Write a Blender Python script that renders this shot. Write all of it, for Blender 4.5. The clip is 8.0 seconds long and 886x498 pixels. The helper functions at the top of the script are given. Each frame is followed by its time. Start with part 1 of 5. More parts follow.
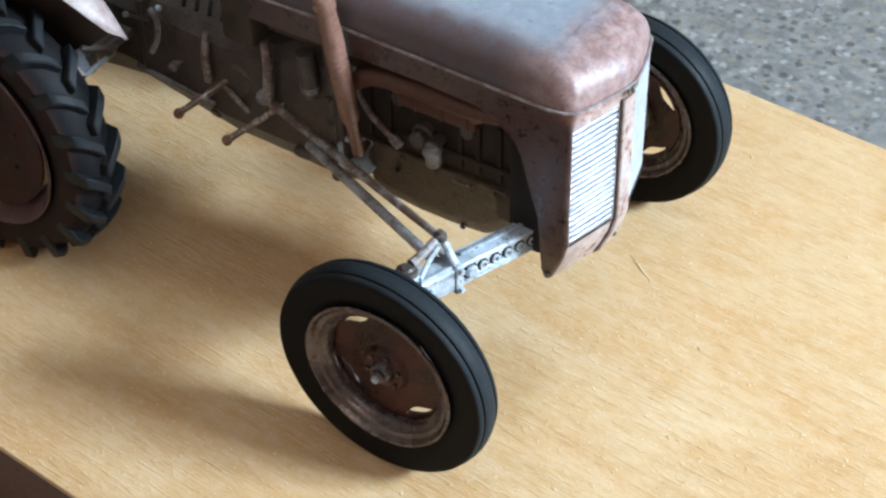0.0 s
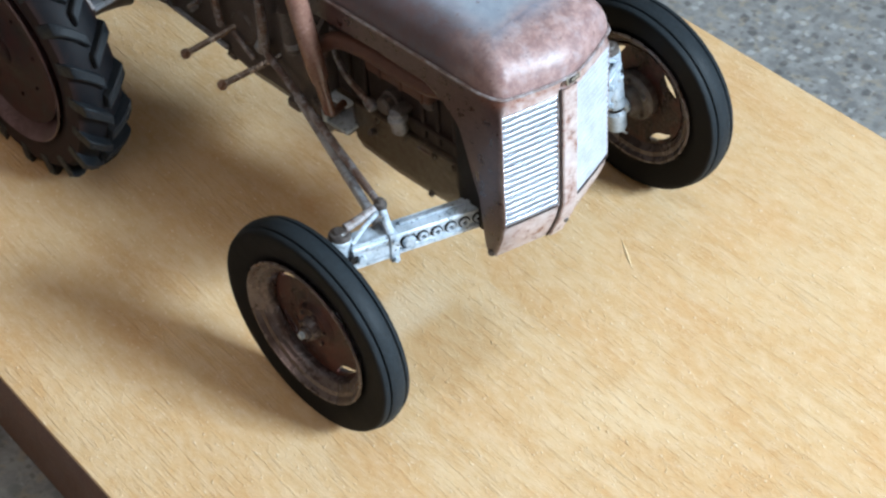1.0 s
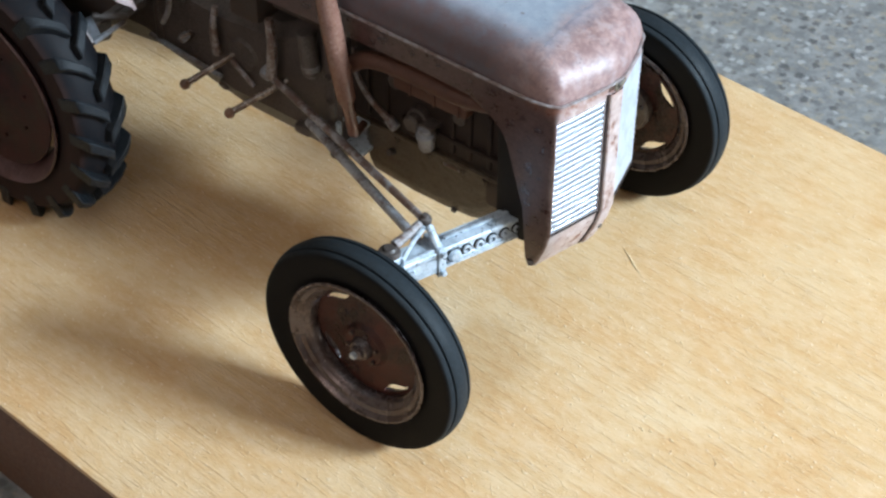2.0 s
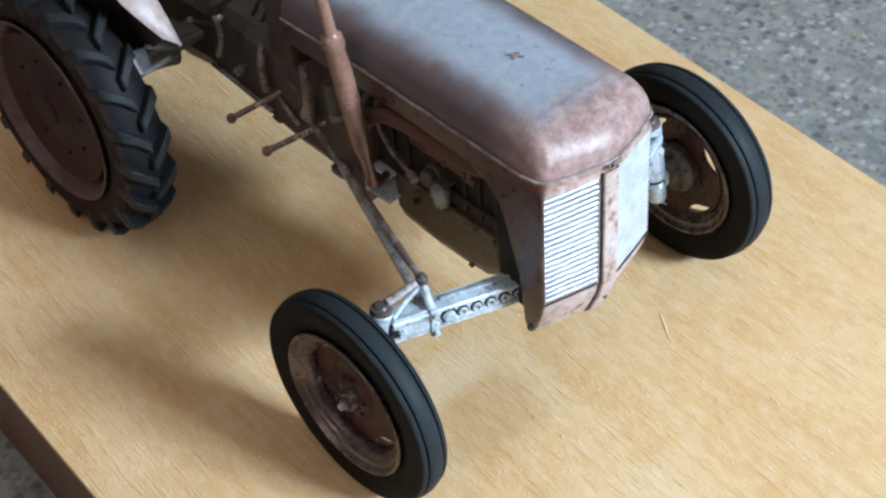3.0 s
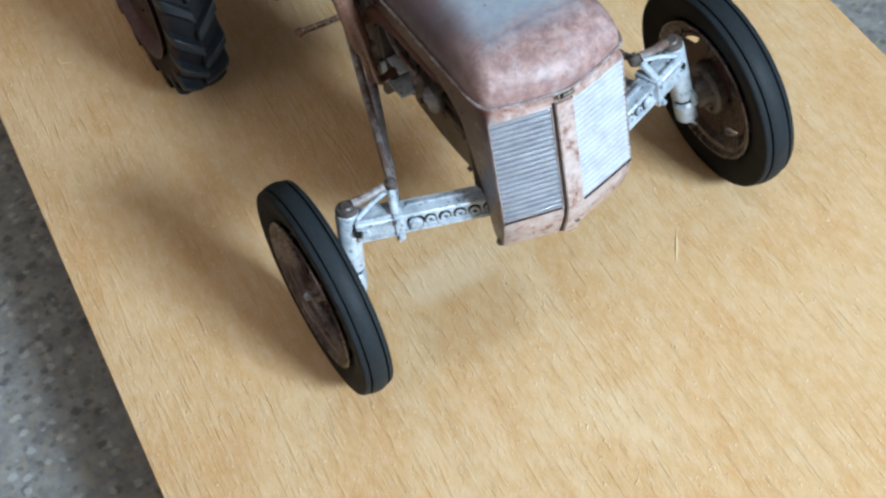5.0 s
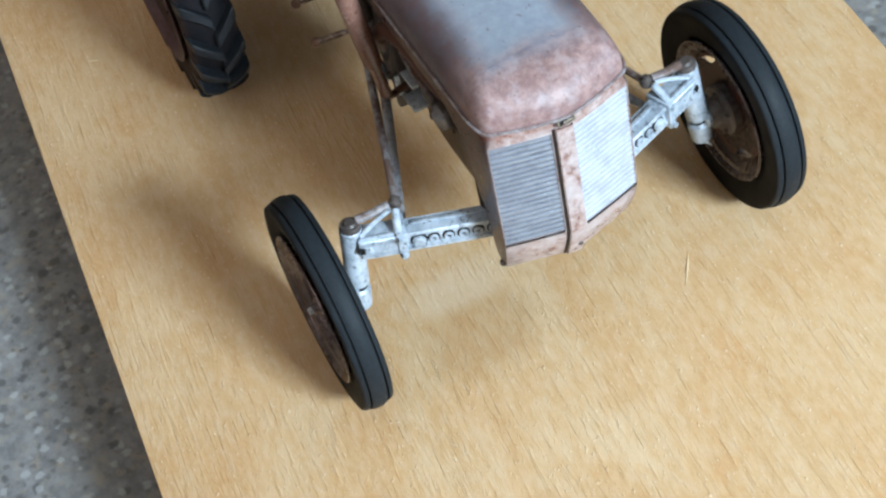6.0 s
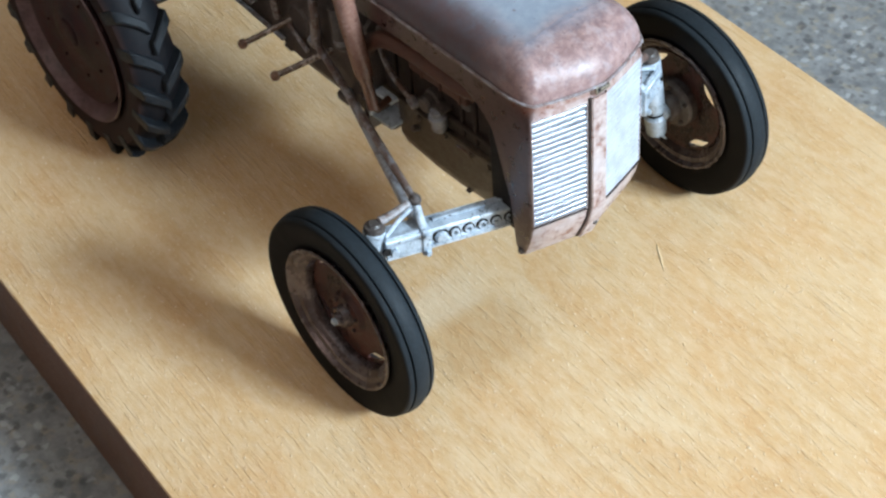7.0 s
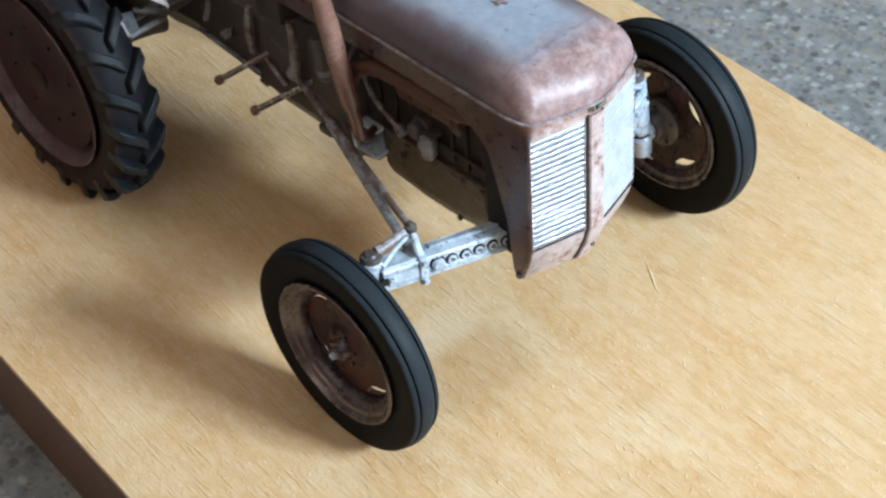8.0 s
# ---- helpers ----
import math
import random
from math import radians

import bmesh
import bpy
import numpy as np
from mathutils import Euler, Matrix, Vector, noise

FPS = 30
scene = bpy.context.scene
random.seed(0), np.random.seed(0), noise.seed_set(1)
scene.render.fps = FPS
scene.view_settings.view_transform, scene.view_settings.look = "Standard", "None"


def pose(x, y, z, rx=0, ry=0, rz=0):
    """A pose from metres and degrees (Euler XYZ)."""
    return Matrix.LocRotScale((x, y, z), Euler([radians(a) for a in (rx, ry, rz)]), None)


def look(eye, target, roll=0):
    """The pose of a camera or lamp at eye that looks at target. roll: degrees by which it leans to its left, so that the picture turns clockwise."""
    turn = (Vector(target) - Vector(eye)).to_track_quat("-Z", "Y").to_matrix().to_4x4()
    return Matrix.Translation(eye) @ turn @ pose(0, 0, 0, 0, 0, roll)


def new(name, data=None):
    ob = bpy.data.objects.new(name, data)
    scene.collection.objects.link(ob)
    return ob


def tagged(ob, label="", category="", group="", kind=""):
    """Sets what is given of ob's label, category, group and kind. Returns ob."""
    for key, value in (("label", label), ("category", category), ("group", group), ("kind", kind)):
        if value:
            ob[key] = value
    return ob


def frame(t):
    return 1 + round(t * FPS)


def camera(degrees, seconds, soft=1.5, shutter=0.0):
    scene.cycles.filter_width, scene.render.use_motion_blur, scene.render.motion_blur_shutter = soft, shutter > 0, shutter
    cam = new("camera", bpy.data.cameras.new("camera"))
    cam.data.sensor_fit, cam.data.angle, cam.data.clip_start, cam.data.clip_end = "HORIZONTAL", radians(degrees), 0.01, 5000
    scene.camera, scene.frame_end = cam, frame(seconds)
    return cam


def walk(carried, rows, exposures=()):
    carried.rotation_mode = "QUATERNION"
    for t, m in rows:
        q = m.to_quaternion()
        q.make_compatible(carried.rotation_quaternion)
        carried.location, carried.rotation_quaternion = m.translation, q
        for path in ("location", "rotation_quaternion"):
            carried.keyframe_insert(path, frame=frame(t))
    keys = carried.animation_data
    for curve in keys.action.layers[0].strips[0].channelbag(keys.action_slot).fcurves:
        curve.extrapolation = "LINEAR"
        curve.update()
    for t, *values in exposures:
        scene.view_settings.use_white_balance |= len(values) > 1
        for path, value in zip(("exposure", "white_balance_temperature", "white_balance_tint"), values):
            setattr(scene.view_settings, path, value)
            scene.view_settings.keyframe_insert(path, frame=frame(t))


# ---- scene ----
# A 1:24 model tractor on a wooden board, on a granite worktop beside a window.
# Lengths are those of the full-size tractor in metres unless said otherwise; S brings them to the model's size.
# x: ahead of the tractor, y: to its left, z: up from the board's top; the front axle is at x = 0.
S = 1 / 24

# ---- camera ----
cam = camera(28.0, 8.0, soft=2.5)
PATH = [
    (0, (2.031, -3.420, 3.765), (1.194, -2.175, 2.442), -1.11),
    (0.2, (2.282, -3.174, 3.864), (1.359, -2.036, 2.503), -4.58),
    (0.5, (2.561, -3.004, 3.869), (1.559, -1.941, 2.502), -3.95),
    (0.8, (2.718, -2.810, 3.883), (1.663, -1.814, 2.506), -3.84),
    (1, (2.807, -2.718, 3.901), (1.734, -1.752, 2.517), -4.02),
    (1.2, (2.748, -2.842, 3.859), (1.699, -1.835, 2.485), -3.66),
    (1.5, (2.396, -3.330, 3.764), (1.466, -2.162, 2.433), 1.46),
    (1.7, (2.238, -3.402, 3.774), (1.358, -2.197, 2.442), 0.70),
    (2.8, (2.482, -2.831, 4.100), (1.468, -1.819, 2.704), -3.23),
    (3, (2.724, -2.663, 4.087), (1.625, -1.720, 2.707), -3.87),
    (3.2, (2.793, -2.416, 4.135), (1.651, -1.572, 2.727), -7.28),
    (3.5, (2.882, -2.278, 4.171), (1.708, -1.491, 2.757), -8.76),
    (3.8, (2.998, -2.063, 4.224), (1.794, -1.352, 2.794), -10.16),
    (4, (3.052, -1.877, 4.239), (1.825, -1.230, 2.798), -10.80),
    (4.2, (3.097, -1.659, 4.298), (1.852, -1.082, 2.843), -10.15),
    (4.5, (3.178, -1.531, 4.295), (1.926, -1.023, 2.821), -11.48),
    (4.7, (3.315, -1.614, 4.202), (2.068, -1.112, 2.722), -11.50),
    (5.8, (3.242, -1.262, 4.349), (2.010, -0.906, 2.814), -13.72),
    (6, (3.302, -1.287, 4.300), (2.046, -0.914, 2.789), -13.45),
    (6.2, (3.273, -1.457, 4.255), (2.013, -1.030, 2.762), -11.82),
    (6.5, (3.286, -1.675, 4.195), (2.011, -1.158, 2.743), -11.20),
    (6.8, (3.143, -2.165, 4.160), (1.933, -1.452, 2.736), -6.91),
    (7, (3.011, -2.632, 4.066), (1.877, -1.763, 2.667), -4.54),
    (7.2, (3.101, -2.844, 3.884), (1.981, -1.891, 2.528), -4.66),
    (7.5, (2.991, -2.862, 3.880), (1.888, -1.881, 2.531), -4.88),
    (7.8, (2.887, -2.777, 3.935), (1.778, -1.818, 2.575), -4.59),
    (8, (2.850, -2.785, 3.958), (1.746, -1.821, 2.598), -4.48),
]
walk(cam, [(t, look(Vector(e) * S, Vector(g) * S, r)) for t, e, g, r in PATH],
     exposures=[(0, 0.20), (0.5, 0.12), (1.0, 0.11), (1.5, 0.15), (3, 0.03), (4.5, -0.11), (6, -0.07), (6.5, -0.03), (7, 0.05), (8, 0.08)])

# ---- world, window light and side fill ----
scene.view_settings.exposure = 0.0
WINDOW_TURN = 16.5      # the way from the tractor to the window
world = bpy.data.worlds.new("sky")
scene.world = world
world.use_nodes = True
wn = world.node_tree.nodes
sky = wn.new("ShaderNodeTexSky")
sky.sky_type, sky.sun_disc = "NISHITA", False
sky.sun_elevation, sky.sun_rotation = radians(40), radians(200)
world.node_tree.links.new(sky.outputs[0], wn["Background"].inputs[0])
wn["Background"].inputs[1].default_value = 0.10

ROOM = pose(0, 0, 0, 0, 0, WINDOW_TURN)                  # its x axis points to the window
WALL_U, WIN_W, WIN_Z0, WIN_Z1 = 1.15, 0.42, 0.50, 0.88   # true metres from here to the lamp
SIDE_Z = 1.13                                            # the middle of the assumed side window
lamp_data = bpy.data.lights.new("window_light", "AREA")
lamp_data.shape, lamp_data.size, lamp_data.size_y = "RECTANGLE", WIN_W - 0.1, WIN_Z1 - WIN_Z0 - 0.1
lamp_data.energy, lamp_data.color = 52.5, (0.668, 0.845, 1.0)
lamp = new("window_light", lamp_data)
# Warm fill lamp added to lift the shade; its window is assumed, unseen.
side_data = bpy.data.lights.new("side_fill_light", "AREA")
side_data.shape, side_data.size, side_data.size_y = "RECTANGLE", 1.1, 0.6
side_data.energy, side_data.color = 6.1, (1.0, 0.82, 0.69)
side_lamp = new("side_fill_light", side_data)
side_lamp.matrix_world = ROOM @ look((-0.2, -1.93, SIDE_Z), (-0.2, 0, SIDE_Z))
lamp.matrix_world = ROOM @ look((WALL_U + 0.06, 0, (WIN_Z0 + WIN_Z1) / 2), (0, 0, (WIN_Z0 + WIN_Z1) / 2))


# ---- materials ----
def nodes(name):
    m = bpy.data.materials.new(name)
    m.use_nodes = True
    nt = m.node_tree
    return m, nt, nt.nodes["Principled BSDF"]


def coords(nt, scale=1.0, stretch=(1, 1, 1), turn=0.0):
    """Object coordinates in full-size metres, stretched."""
    tc = nt.nodes.new("ShaderNodeTexCoord")
    mp = nt.nodes.new("ShaderNodeMapping")
    mp.inputs["Scale"].default_value = [scale * k / S for k in stretch]
    if turn:
        pre = nt.nodes.new("ShaderNodeMapping")
        pre.inputs["Rotation"].default_value = (0, 0, radians(turn))
        nt.links.new(tc.outputs["Object"], pre.inputs[0])
        nt.links.new(pre.outputs[0], mp.inputs[0])
    else:
        nt.links.new(tc.outputs["Object"], mp.inputs[0])
    return mp.outputs[0]


def noise_tex(nt, vec, scale, detail=5.0, rough=0.6):
    n = nt.nodes.new("ShaderNodeTexNoise")
    n.inputs["Scale"].default_value, n.inputs["Detail"].default_value, n.inputs["Roughness"].default_value = scale, detail, rough
    nt.links.new(vec, n.inputs["Vector"])
    return n.outputs["Fac"]


def ramp(nt, fac, stops, smooth=False):
    r = nt.nodes.new("ShaderNodeValToRGB")
    if smooth:
        r.color_ramp.interpolation = "EASE"
    while len(r.color_ramp.elements) < len(stops):
        r.color_ramp.elements.new(0.5)
    for e, (p, c) in zip(r.color_ramp.elements, stops):
        e.position, e.color = p, (*c, 1) if len(c) == 3 else c
    nt.links.new(fac, r.inputs[0])
    return r.outputs[0]


def grey(nt, fac, lo, hi, a=0.0, b=1.0):
    return ramp(nt, fac, [(lo, (a, a, a)), (hi, (b, b, b))])


def mix(nt, fac, a, b, kind="MIX"):
    m = nt.nodes.new("ShaderNodeMix")
    m.data_type, m.blend_type = "RGBA", kind
    for sock, val in ((m.inputs["Factor"], fac), (m.inputs["A"], a), (m.inputs["B"], b)):
        if isinstance(val, bpy.types.NodeSocket):
            nt.links.new(val, sock)
        elif isinstance(val, (int, float)):
            sock.default_value = val
        else:
            sock.default_value = (*val, 1)
    return m.outputs["Result"]


def calc(nt, op, a, b=0.0, clamp=False):
    m = nt.nodes.new("ShaderNodeMath")
    m.operation, m.use_clamp = op, clamp
    for sock, val in ((m.inputs[0], a), (m.inputs[1], b)):
        if isinstance(val, bpy.types.NodeSocket):
            nt.links.new(val, sock)
        else:
            sock.default_value = val
    return m.outputs[0]


def bump(nt, bsdf, height, strength, distance):
    b = nt.nodes.new("ShaderNodeBump")
    b.inputs["Strength"].default_value, b.inputs["Distance"].default_value = strength, distance * S
    nt.links.new(height, b.inputs["Height"])
    nt.links.new(b.outputs[0], bsdf.inputs["Normal"])


def put(nt, bsdf, name, val):
    if isinstance(val, bpy.types.NodeSocket):
        nt.links.new(val, bsdf.inputs[name])
    else:
        bsdf.inputs[name].default_value = val


def patchy(name, a, b, scale, lo, hi, rough=(0.4, 0.7), metal=0.0, speck=None, speck_at=(0.62, 0.68), bump_size=0.002, fine=None, spec=0.5):
    """Two colours in ragged patches, with small specks of a third."""
    m, nt, p = nodes(name)
    v = coords(nt)
    n1 = noise_tex(nt, v, scale, 8, 0.65)
    n2 = noise_tex(nt, v, scale * 5.3, 6, 0.7)
    fac = calc(nt, "ADD", calc(nt, "MULTIPLY", n1, 0.7), calc(nt, "MULTIPLY", n2, 0.3))
    f = grey(nt, fac, lo, hi)
    col = mix(nt, f, a, b)
    if fine:
        col = mix(nt, grey(nt, noise_tex(nt, v, scale * 14, 4, 0.7), 0.4, 0.7), col, mix(nt, 0.5, col, fine))
    if speck:
        col = mix(nt, grey(nt, noise_tex(nt, v, scale * 3.1, 7, 0.75), *speck_at), col, speck)
    put(nt, p, "Base Color", col)
    put(nt, p, "Roughness", grey(nt, fac, lo, hi, rough[0], rough[1]))
    p.inputs["Metallic"].default_value = metal
    p.inputs["Specular IOR Level"].default_value = spec
    bump(nt, p, n2, 0.5, bump_size)
    return m


def tyre_rubber(name, cx, cz, edge_r, dark, light, worn):
    """Black rubber, the tread rubbed to a bluish grey; the wheel's axle is at cx, cz."""
    m, nt, p = nodes(name)
    v = coords(nt)
    sep = nt.nodes.new("ShaderNodeSeparateXYZ")
    nt.links.new(v, sep.inputs[0])
    dx, dz = calc(nt, "SUBTRACT", sep.outputs[0], cx), calc(nt, "SUBTRACT", sep.outputs[2], cz)
    r = calc(nt, "SQRT", calc(nt, "ADD", calc(nt, "MULTIPLY", dx, dx), calc(nt, "MULTIPLY", dz, dz)))
    n1, n2 = noise_tex(nt, v, 14, 6, 0.65), noise_tex(nt, v, 90, 5, 0.7)
    edge = calc(nt, "ADD", r, calc(nt, "MULTIPLY", calc(nt, "SUBTRACT", n1, 0.5), 0.012))
    tread = calc(nt, "MULTIPLY", grey(nt, edge, edge_r - 0.005, edge_r + 0.005), grey(nt, n2, 0.30, 0.65, 0.55, 1.0))
    wall = mix(nt, grey(nt, n1, 0.35, 0.65), dark, light)
    put(nt, p, "Base Color", mix(nt, tread, wall, worn))
    put(nt, p, "Roughness", calc(nt, "ADD", grey(nt, n1, 0.3, 0.7, 0.60, 0.78), calc(nt, "MULTIPLY", tread, -0.14)))
    p.inputs["Specular IOR Level"].default_value = 0.13
    bump(nt, p, n2, 0.4, 0.0015)
    return m


def hood_paint():
    """Grey paint on the top, misted over with rust towards the sides, the nose and the edges."""
    m, nt, p = nodes("weathered_grey_paint")
    v = coords(nt)
    sep = nt.nodes.new("ShaderNodeSeparateXYZ")
    nt.links.new(v, sep.inputs[0])
    x, y, z = sep.outputs
    n_big = noise_tex(nt, v, 9, 6, 0.6)
    n_mid = noise_tex(nt, v, 34, 7, 0.65)
    n_fine = noise_tex(nt, v, 130, 5, 0.7)
    wob = calc(nt, "ADD", calc(nt, "MULTIPLY", calc(nt, "SUBTRACT", n_big, 0.5), 0.07), calc(nt, "MULTIPLY", calc(nt, "SUBTRACT", n_mid, 0.5), 0.035))
    ay = calc(nt, "ADD", calc(nt, "ABSOLUTE", y), wob)
    side = ramp(nt, ay, [(0.075, (0, 0, 0)), (0.19, (1, 1, 1))], True)
    nose = ramp(nt, calc(nt, "ADD", x, wob), [(0.12, (0, 0, 0)), (0.25, (1, 1, 1))], True)
    rusty = calc(nt, "MAXIMUM", side, nose)
    low = grey(nt, z, 0.94, 1.02, 1.0, 0.0)
    rusty = calc(nt, "MAXIMUM", rusty, low)
    blot = grey(nt, n_mid, 0.34, 0.60)
    fac = calc(nt, "MULTIPLY", rusty, calc(nt, "ADD", 0.80, calc(nt, "MULTIPLY", blot, 0.20)))
    grey_paint = mix(nt, grey(nt, n_mid, 0.35, 0.7), (0.235, 0.275, 0.335), (0.315, 0.355, 0.415))
    rust = mix(nt, grey(nt, n_mid, 0.38, 0.60), (0.210, 0.092, 0.074), (0.345, 0.222, 0.206))
    rust = mix(nt, calc(nt, "MULTIPLY", grey(nt, noise_tex(nt, v, 26, 5, 0.6), 0.50, 0.66), 0.36), rust, (0.45, 0.395, 0.405))
    rust = mix(nt, calc(nt, "MULTIPLY", grey(nt, n_fine, 0.5, 0.7), 0.22), rust, (0.46, 0.36, 0.34))
    rust = mix(nt, calc(nt, "MULTIPLY", grey(nt, noise_tex(nt, v, 42, 5, 0.6), 0.54, 0.68), 0.4), rust, (0.15, 0.070, 0.058))
    dark_rust = mix(nt, grey(nt, n_mid, 0.35, 0.66), (0.042, 0.0205, 0.022), (0.086, 0.053, 0.057))
    flank = calc(nt, "MULTIPLY", ramp(nt, ay, [(0.08, (0, 0, 0)), (0.15, (1, 1, 1))], True), grey(nt, calc(nt, "ADD", x, wob), 0.06, 0.26, 0.94, 0.0))
    rust = mix(nt, flank, rust, dark_rust)
    col = mix(nt, fac, grey_paint, rust)
    spots = grey(nt, noise_tex(nt, v, 48, 3, 0.5), 0.67, 0.73)
    col = mix(nt, calc(nt, "MULTIPLY", spots, 0.75), col, (0.13, 0.075, 0.065))
    put(nt, p, "Base Color", col)
    put(nt, p, "Roughness", grey(nt, n_mid, 0.3, 0.7, 0.34, 0.54))
    p.inputs["Specular IOR Level"].default_value = 0.6
    bump(nt, p, calc(nt, "ADD", n_fine, n_mid), 0.35, 0.0025)
    return m


def shell_paint():
    """Pinkish rust over grey at the front; rust brown flanks, darkened in colour for their shade."""
    m, nt, p = nodes("rust_misted_grey_paint")
    v = coords(nt)
    sep = nt.nodes.new("ShaderNodeSeparateXYZ")
    nt.links.new(v, sep.inputs[0])
    n_big, n_mid, n_fine = noise_tex(nt, v, 10, 6, 0.6), noise_tex(nt, v, 30, 7, 0.65), noise_tex(nt, v, 120, 5, 0.7)
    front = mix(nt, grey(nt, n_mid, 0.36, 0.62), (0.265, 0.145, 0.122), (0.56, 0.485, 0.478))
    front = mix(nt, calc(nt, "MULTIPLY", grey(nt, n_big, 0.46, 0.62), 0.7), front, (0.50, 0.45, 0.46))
    # flank tone holds the shade on that side besides the rust
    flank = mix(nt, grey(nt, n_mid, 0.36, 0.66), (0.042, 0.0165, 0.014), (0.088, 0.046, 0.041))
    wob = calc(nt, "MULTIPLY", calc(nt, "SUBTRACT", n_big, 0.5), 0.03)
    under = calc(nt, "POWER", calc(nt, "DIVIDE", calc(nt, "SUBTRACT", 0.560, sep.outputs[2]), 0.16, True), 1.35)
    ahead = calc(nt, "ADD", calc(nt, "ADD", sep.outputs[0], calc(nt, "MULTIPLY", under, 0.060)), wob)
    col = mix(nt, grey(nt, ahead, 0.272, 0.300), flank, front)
    col = mix(nt, calc(nt, "MULTIPLY", grey(nt, n_fine, 0.52, 0.75), 0.12), col, (0.40, 0.31, 0.29))
    col = mix(nt, calc(nt, "MULTIPLY", grey(nt, noise_tex(nt, v, 48, 4, 0.6), 0.62, 0.72), 0.7), col, (0.085, 0.042, 0.032))
    band = calc(nt, "MULTIPLY", grey(nt, calc(nt, "ADD", sep.outputs[2], wob), 0.950, 0.985), grey(nt, sep.outputs[0], 0.16, 0.25))
    col = mix(nt, calc(nt, "MULTIPLY", band, grey(nt, n_mid, 0.40, 0.62, 0.75, 0.15)), col, (0.26, 0.105, 0.068))
    put(nt, p, "Base Color", col)
    put(nt, p, "Roughness", grey(nt, n_mid, 0.3, 0.7, 0.22, 0.44))
    p.inputs["Specular IOR Level"].default_value = 0.65
    bump(nt, p, n_fine, 0.25, 0.002)
    return m


def wood():
    """Planed beech: soft bands, pale mottling, thin short pores with raised lips, shade and sheen painted near the
    axle.
    """
    m, nt, p = nodes("beech_veneer")
    turn = GRAIN
    flat_v = coords(nt)
    n_band = noise_tex(nt, coords(nt, 1.0, (0.55, 6.0, 3.0), turn), 1.6, 6, 0.6)
    n_cloud = noise_tex(nt, flat_v, 2.2, 5, 0.6)
    n_streak = noise_tex(nt, coords(nt, 1.0, (3.0, 34.0, 20.0), turn), 1.0, 4, 0.6)
    n_pore = noise_tex(nt, coords(nt, 1.0, (8.0, 150.0, 30.0), turn - 1), 1.0, 1, 0.4)
    n_lip = noise_tex(nt, coords(nt, 1.0, (6.0, 70.0, 30.0), turn - 1), 1.0, 2, 0.5)
    n_fleck = noise_tex(nt, coords(nt, 1.0, (55, 95, 40), turn + 12), 1.0, 2, 0.5)
    n_grain = noise_tex(nt, coords(nt, 1.0, (36, 80, 60), turn), 1.0, 4, 0.65)
    n_mottle = noise_tex(nt, coords(nt, 1.0, (14, 30, 10), turn), 1.0, 5, 0.62)
    n_wide = noise_tex(nt, coords(nt, 1.0, (2.2, 4.5, 3.0), turn), 1.0, 4, 0.55)
    col = ramp(nt, n_band, [(0.30, (0.555, 0.345, 0.160)), (0.5, (0.615, 0.405, 0.205)), (0.72, (0.66, 0.462, 0.262))])
    col = mix(nt, calc(nt, "MULTIPLY", grey(nt, n_cloud, 0.35, 0.75), 0.5), col, (0.69, 0.515, 0.305))
    col = mix(nt, calc(nt, "MULTIPLY", grey(nt, n_streak, 0.48, 0.72), 0.30), col, (0.49, 0.275, 0.105))
    col = mix(nt, calc(nt, "MULTIPLY", grey(nt, n_wide, 0.50, 0.70), 0.30), col, (0.72, 0.57, 0.37))
    col = mix(nt, calc(nt, "MULTIPLY", grey(nt, n_wide, 0.32, 0.52, 1.0, 0.0), 0.42), col, (0.55, 0.275, 0.09))
    col = mix(nt, calc(nt, "MULTIPLY", grey(nt, n_mottle, 0.46, 0.68), 0.34), col, (0.73, 0.59, 0.41))
    col = mix(nt, calc(nt, "MULTIPLY", grey(nt, n_mottle, 0.33, 0.49, 1.0, 0.0), 0.28), col, (0.56, 0.30, 0.11))
    patch = grey(nt, noise_tex(nt, flat_v, 5.0, 3, 0.6), 0.40, 0.60, 0.2, 1.0)
    col = mix(nt, calc(nt, "MULTIPLY", calc(nt, "MULTIPLY", grey(nt, n_pore, 0.64, 0.72), 0.16), patch), col, (0.33, 0.16, 0.045))
    n_line = noise_tex(nt, coords(nt, 1.0, (2.4, 95.0, 20.0), turn + 1), 1.0, 2, 0.5)
    col = mix(nt, calc(nt, "MULTIPLY", calc(nt, "MULTIPLY", grey(nt, n_line, 0.63, 0.70), 0.30), grey(nt, noise_tex(nt, flat_v, 3.1, 2, 0.5), 0.44, 0.60)), col, (0.36, 0.18, 0.06))
    col = mix(nt, calc(nt, "MULTIPLY", grey(nt, n_fleck, 0.645, 0.73), 0.62), col, (0.84, 0.73, 0.53))
    col = mix(nt, calc(nt, "MULTIPLY", grey(nt, n_grain, 0.38, 0.68), 0.22), col, (0.74, 0.58, 0.36))
    # shade under nose and axle, painted into the wood, ragged at its rim
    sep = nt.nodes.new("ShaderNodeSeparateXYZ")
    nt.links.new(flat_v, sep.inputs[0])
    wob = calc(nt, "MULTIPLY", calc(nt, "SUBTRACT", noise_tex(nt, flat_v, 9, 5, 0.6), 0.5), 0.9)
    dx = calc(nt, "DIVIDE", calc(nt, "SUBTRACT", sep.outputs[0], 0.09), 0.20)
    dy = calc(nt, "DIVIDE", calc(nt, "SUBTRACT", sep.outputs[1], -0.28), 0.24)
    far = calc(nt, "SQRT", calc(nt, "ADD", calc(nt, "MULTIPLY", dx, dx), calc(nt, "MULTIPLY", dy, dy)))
    axle_shade = grey(nt, calc(nt, "ADD", far, wob), 0.55, 1.15, 1.0, 0.0)
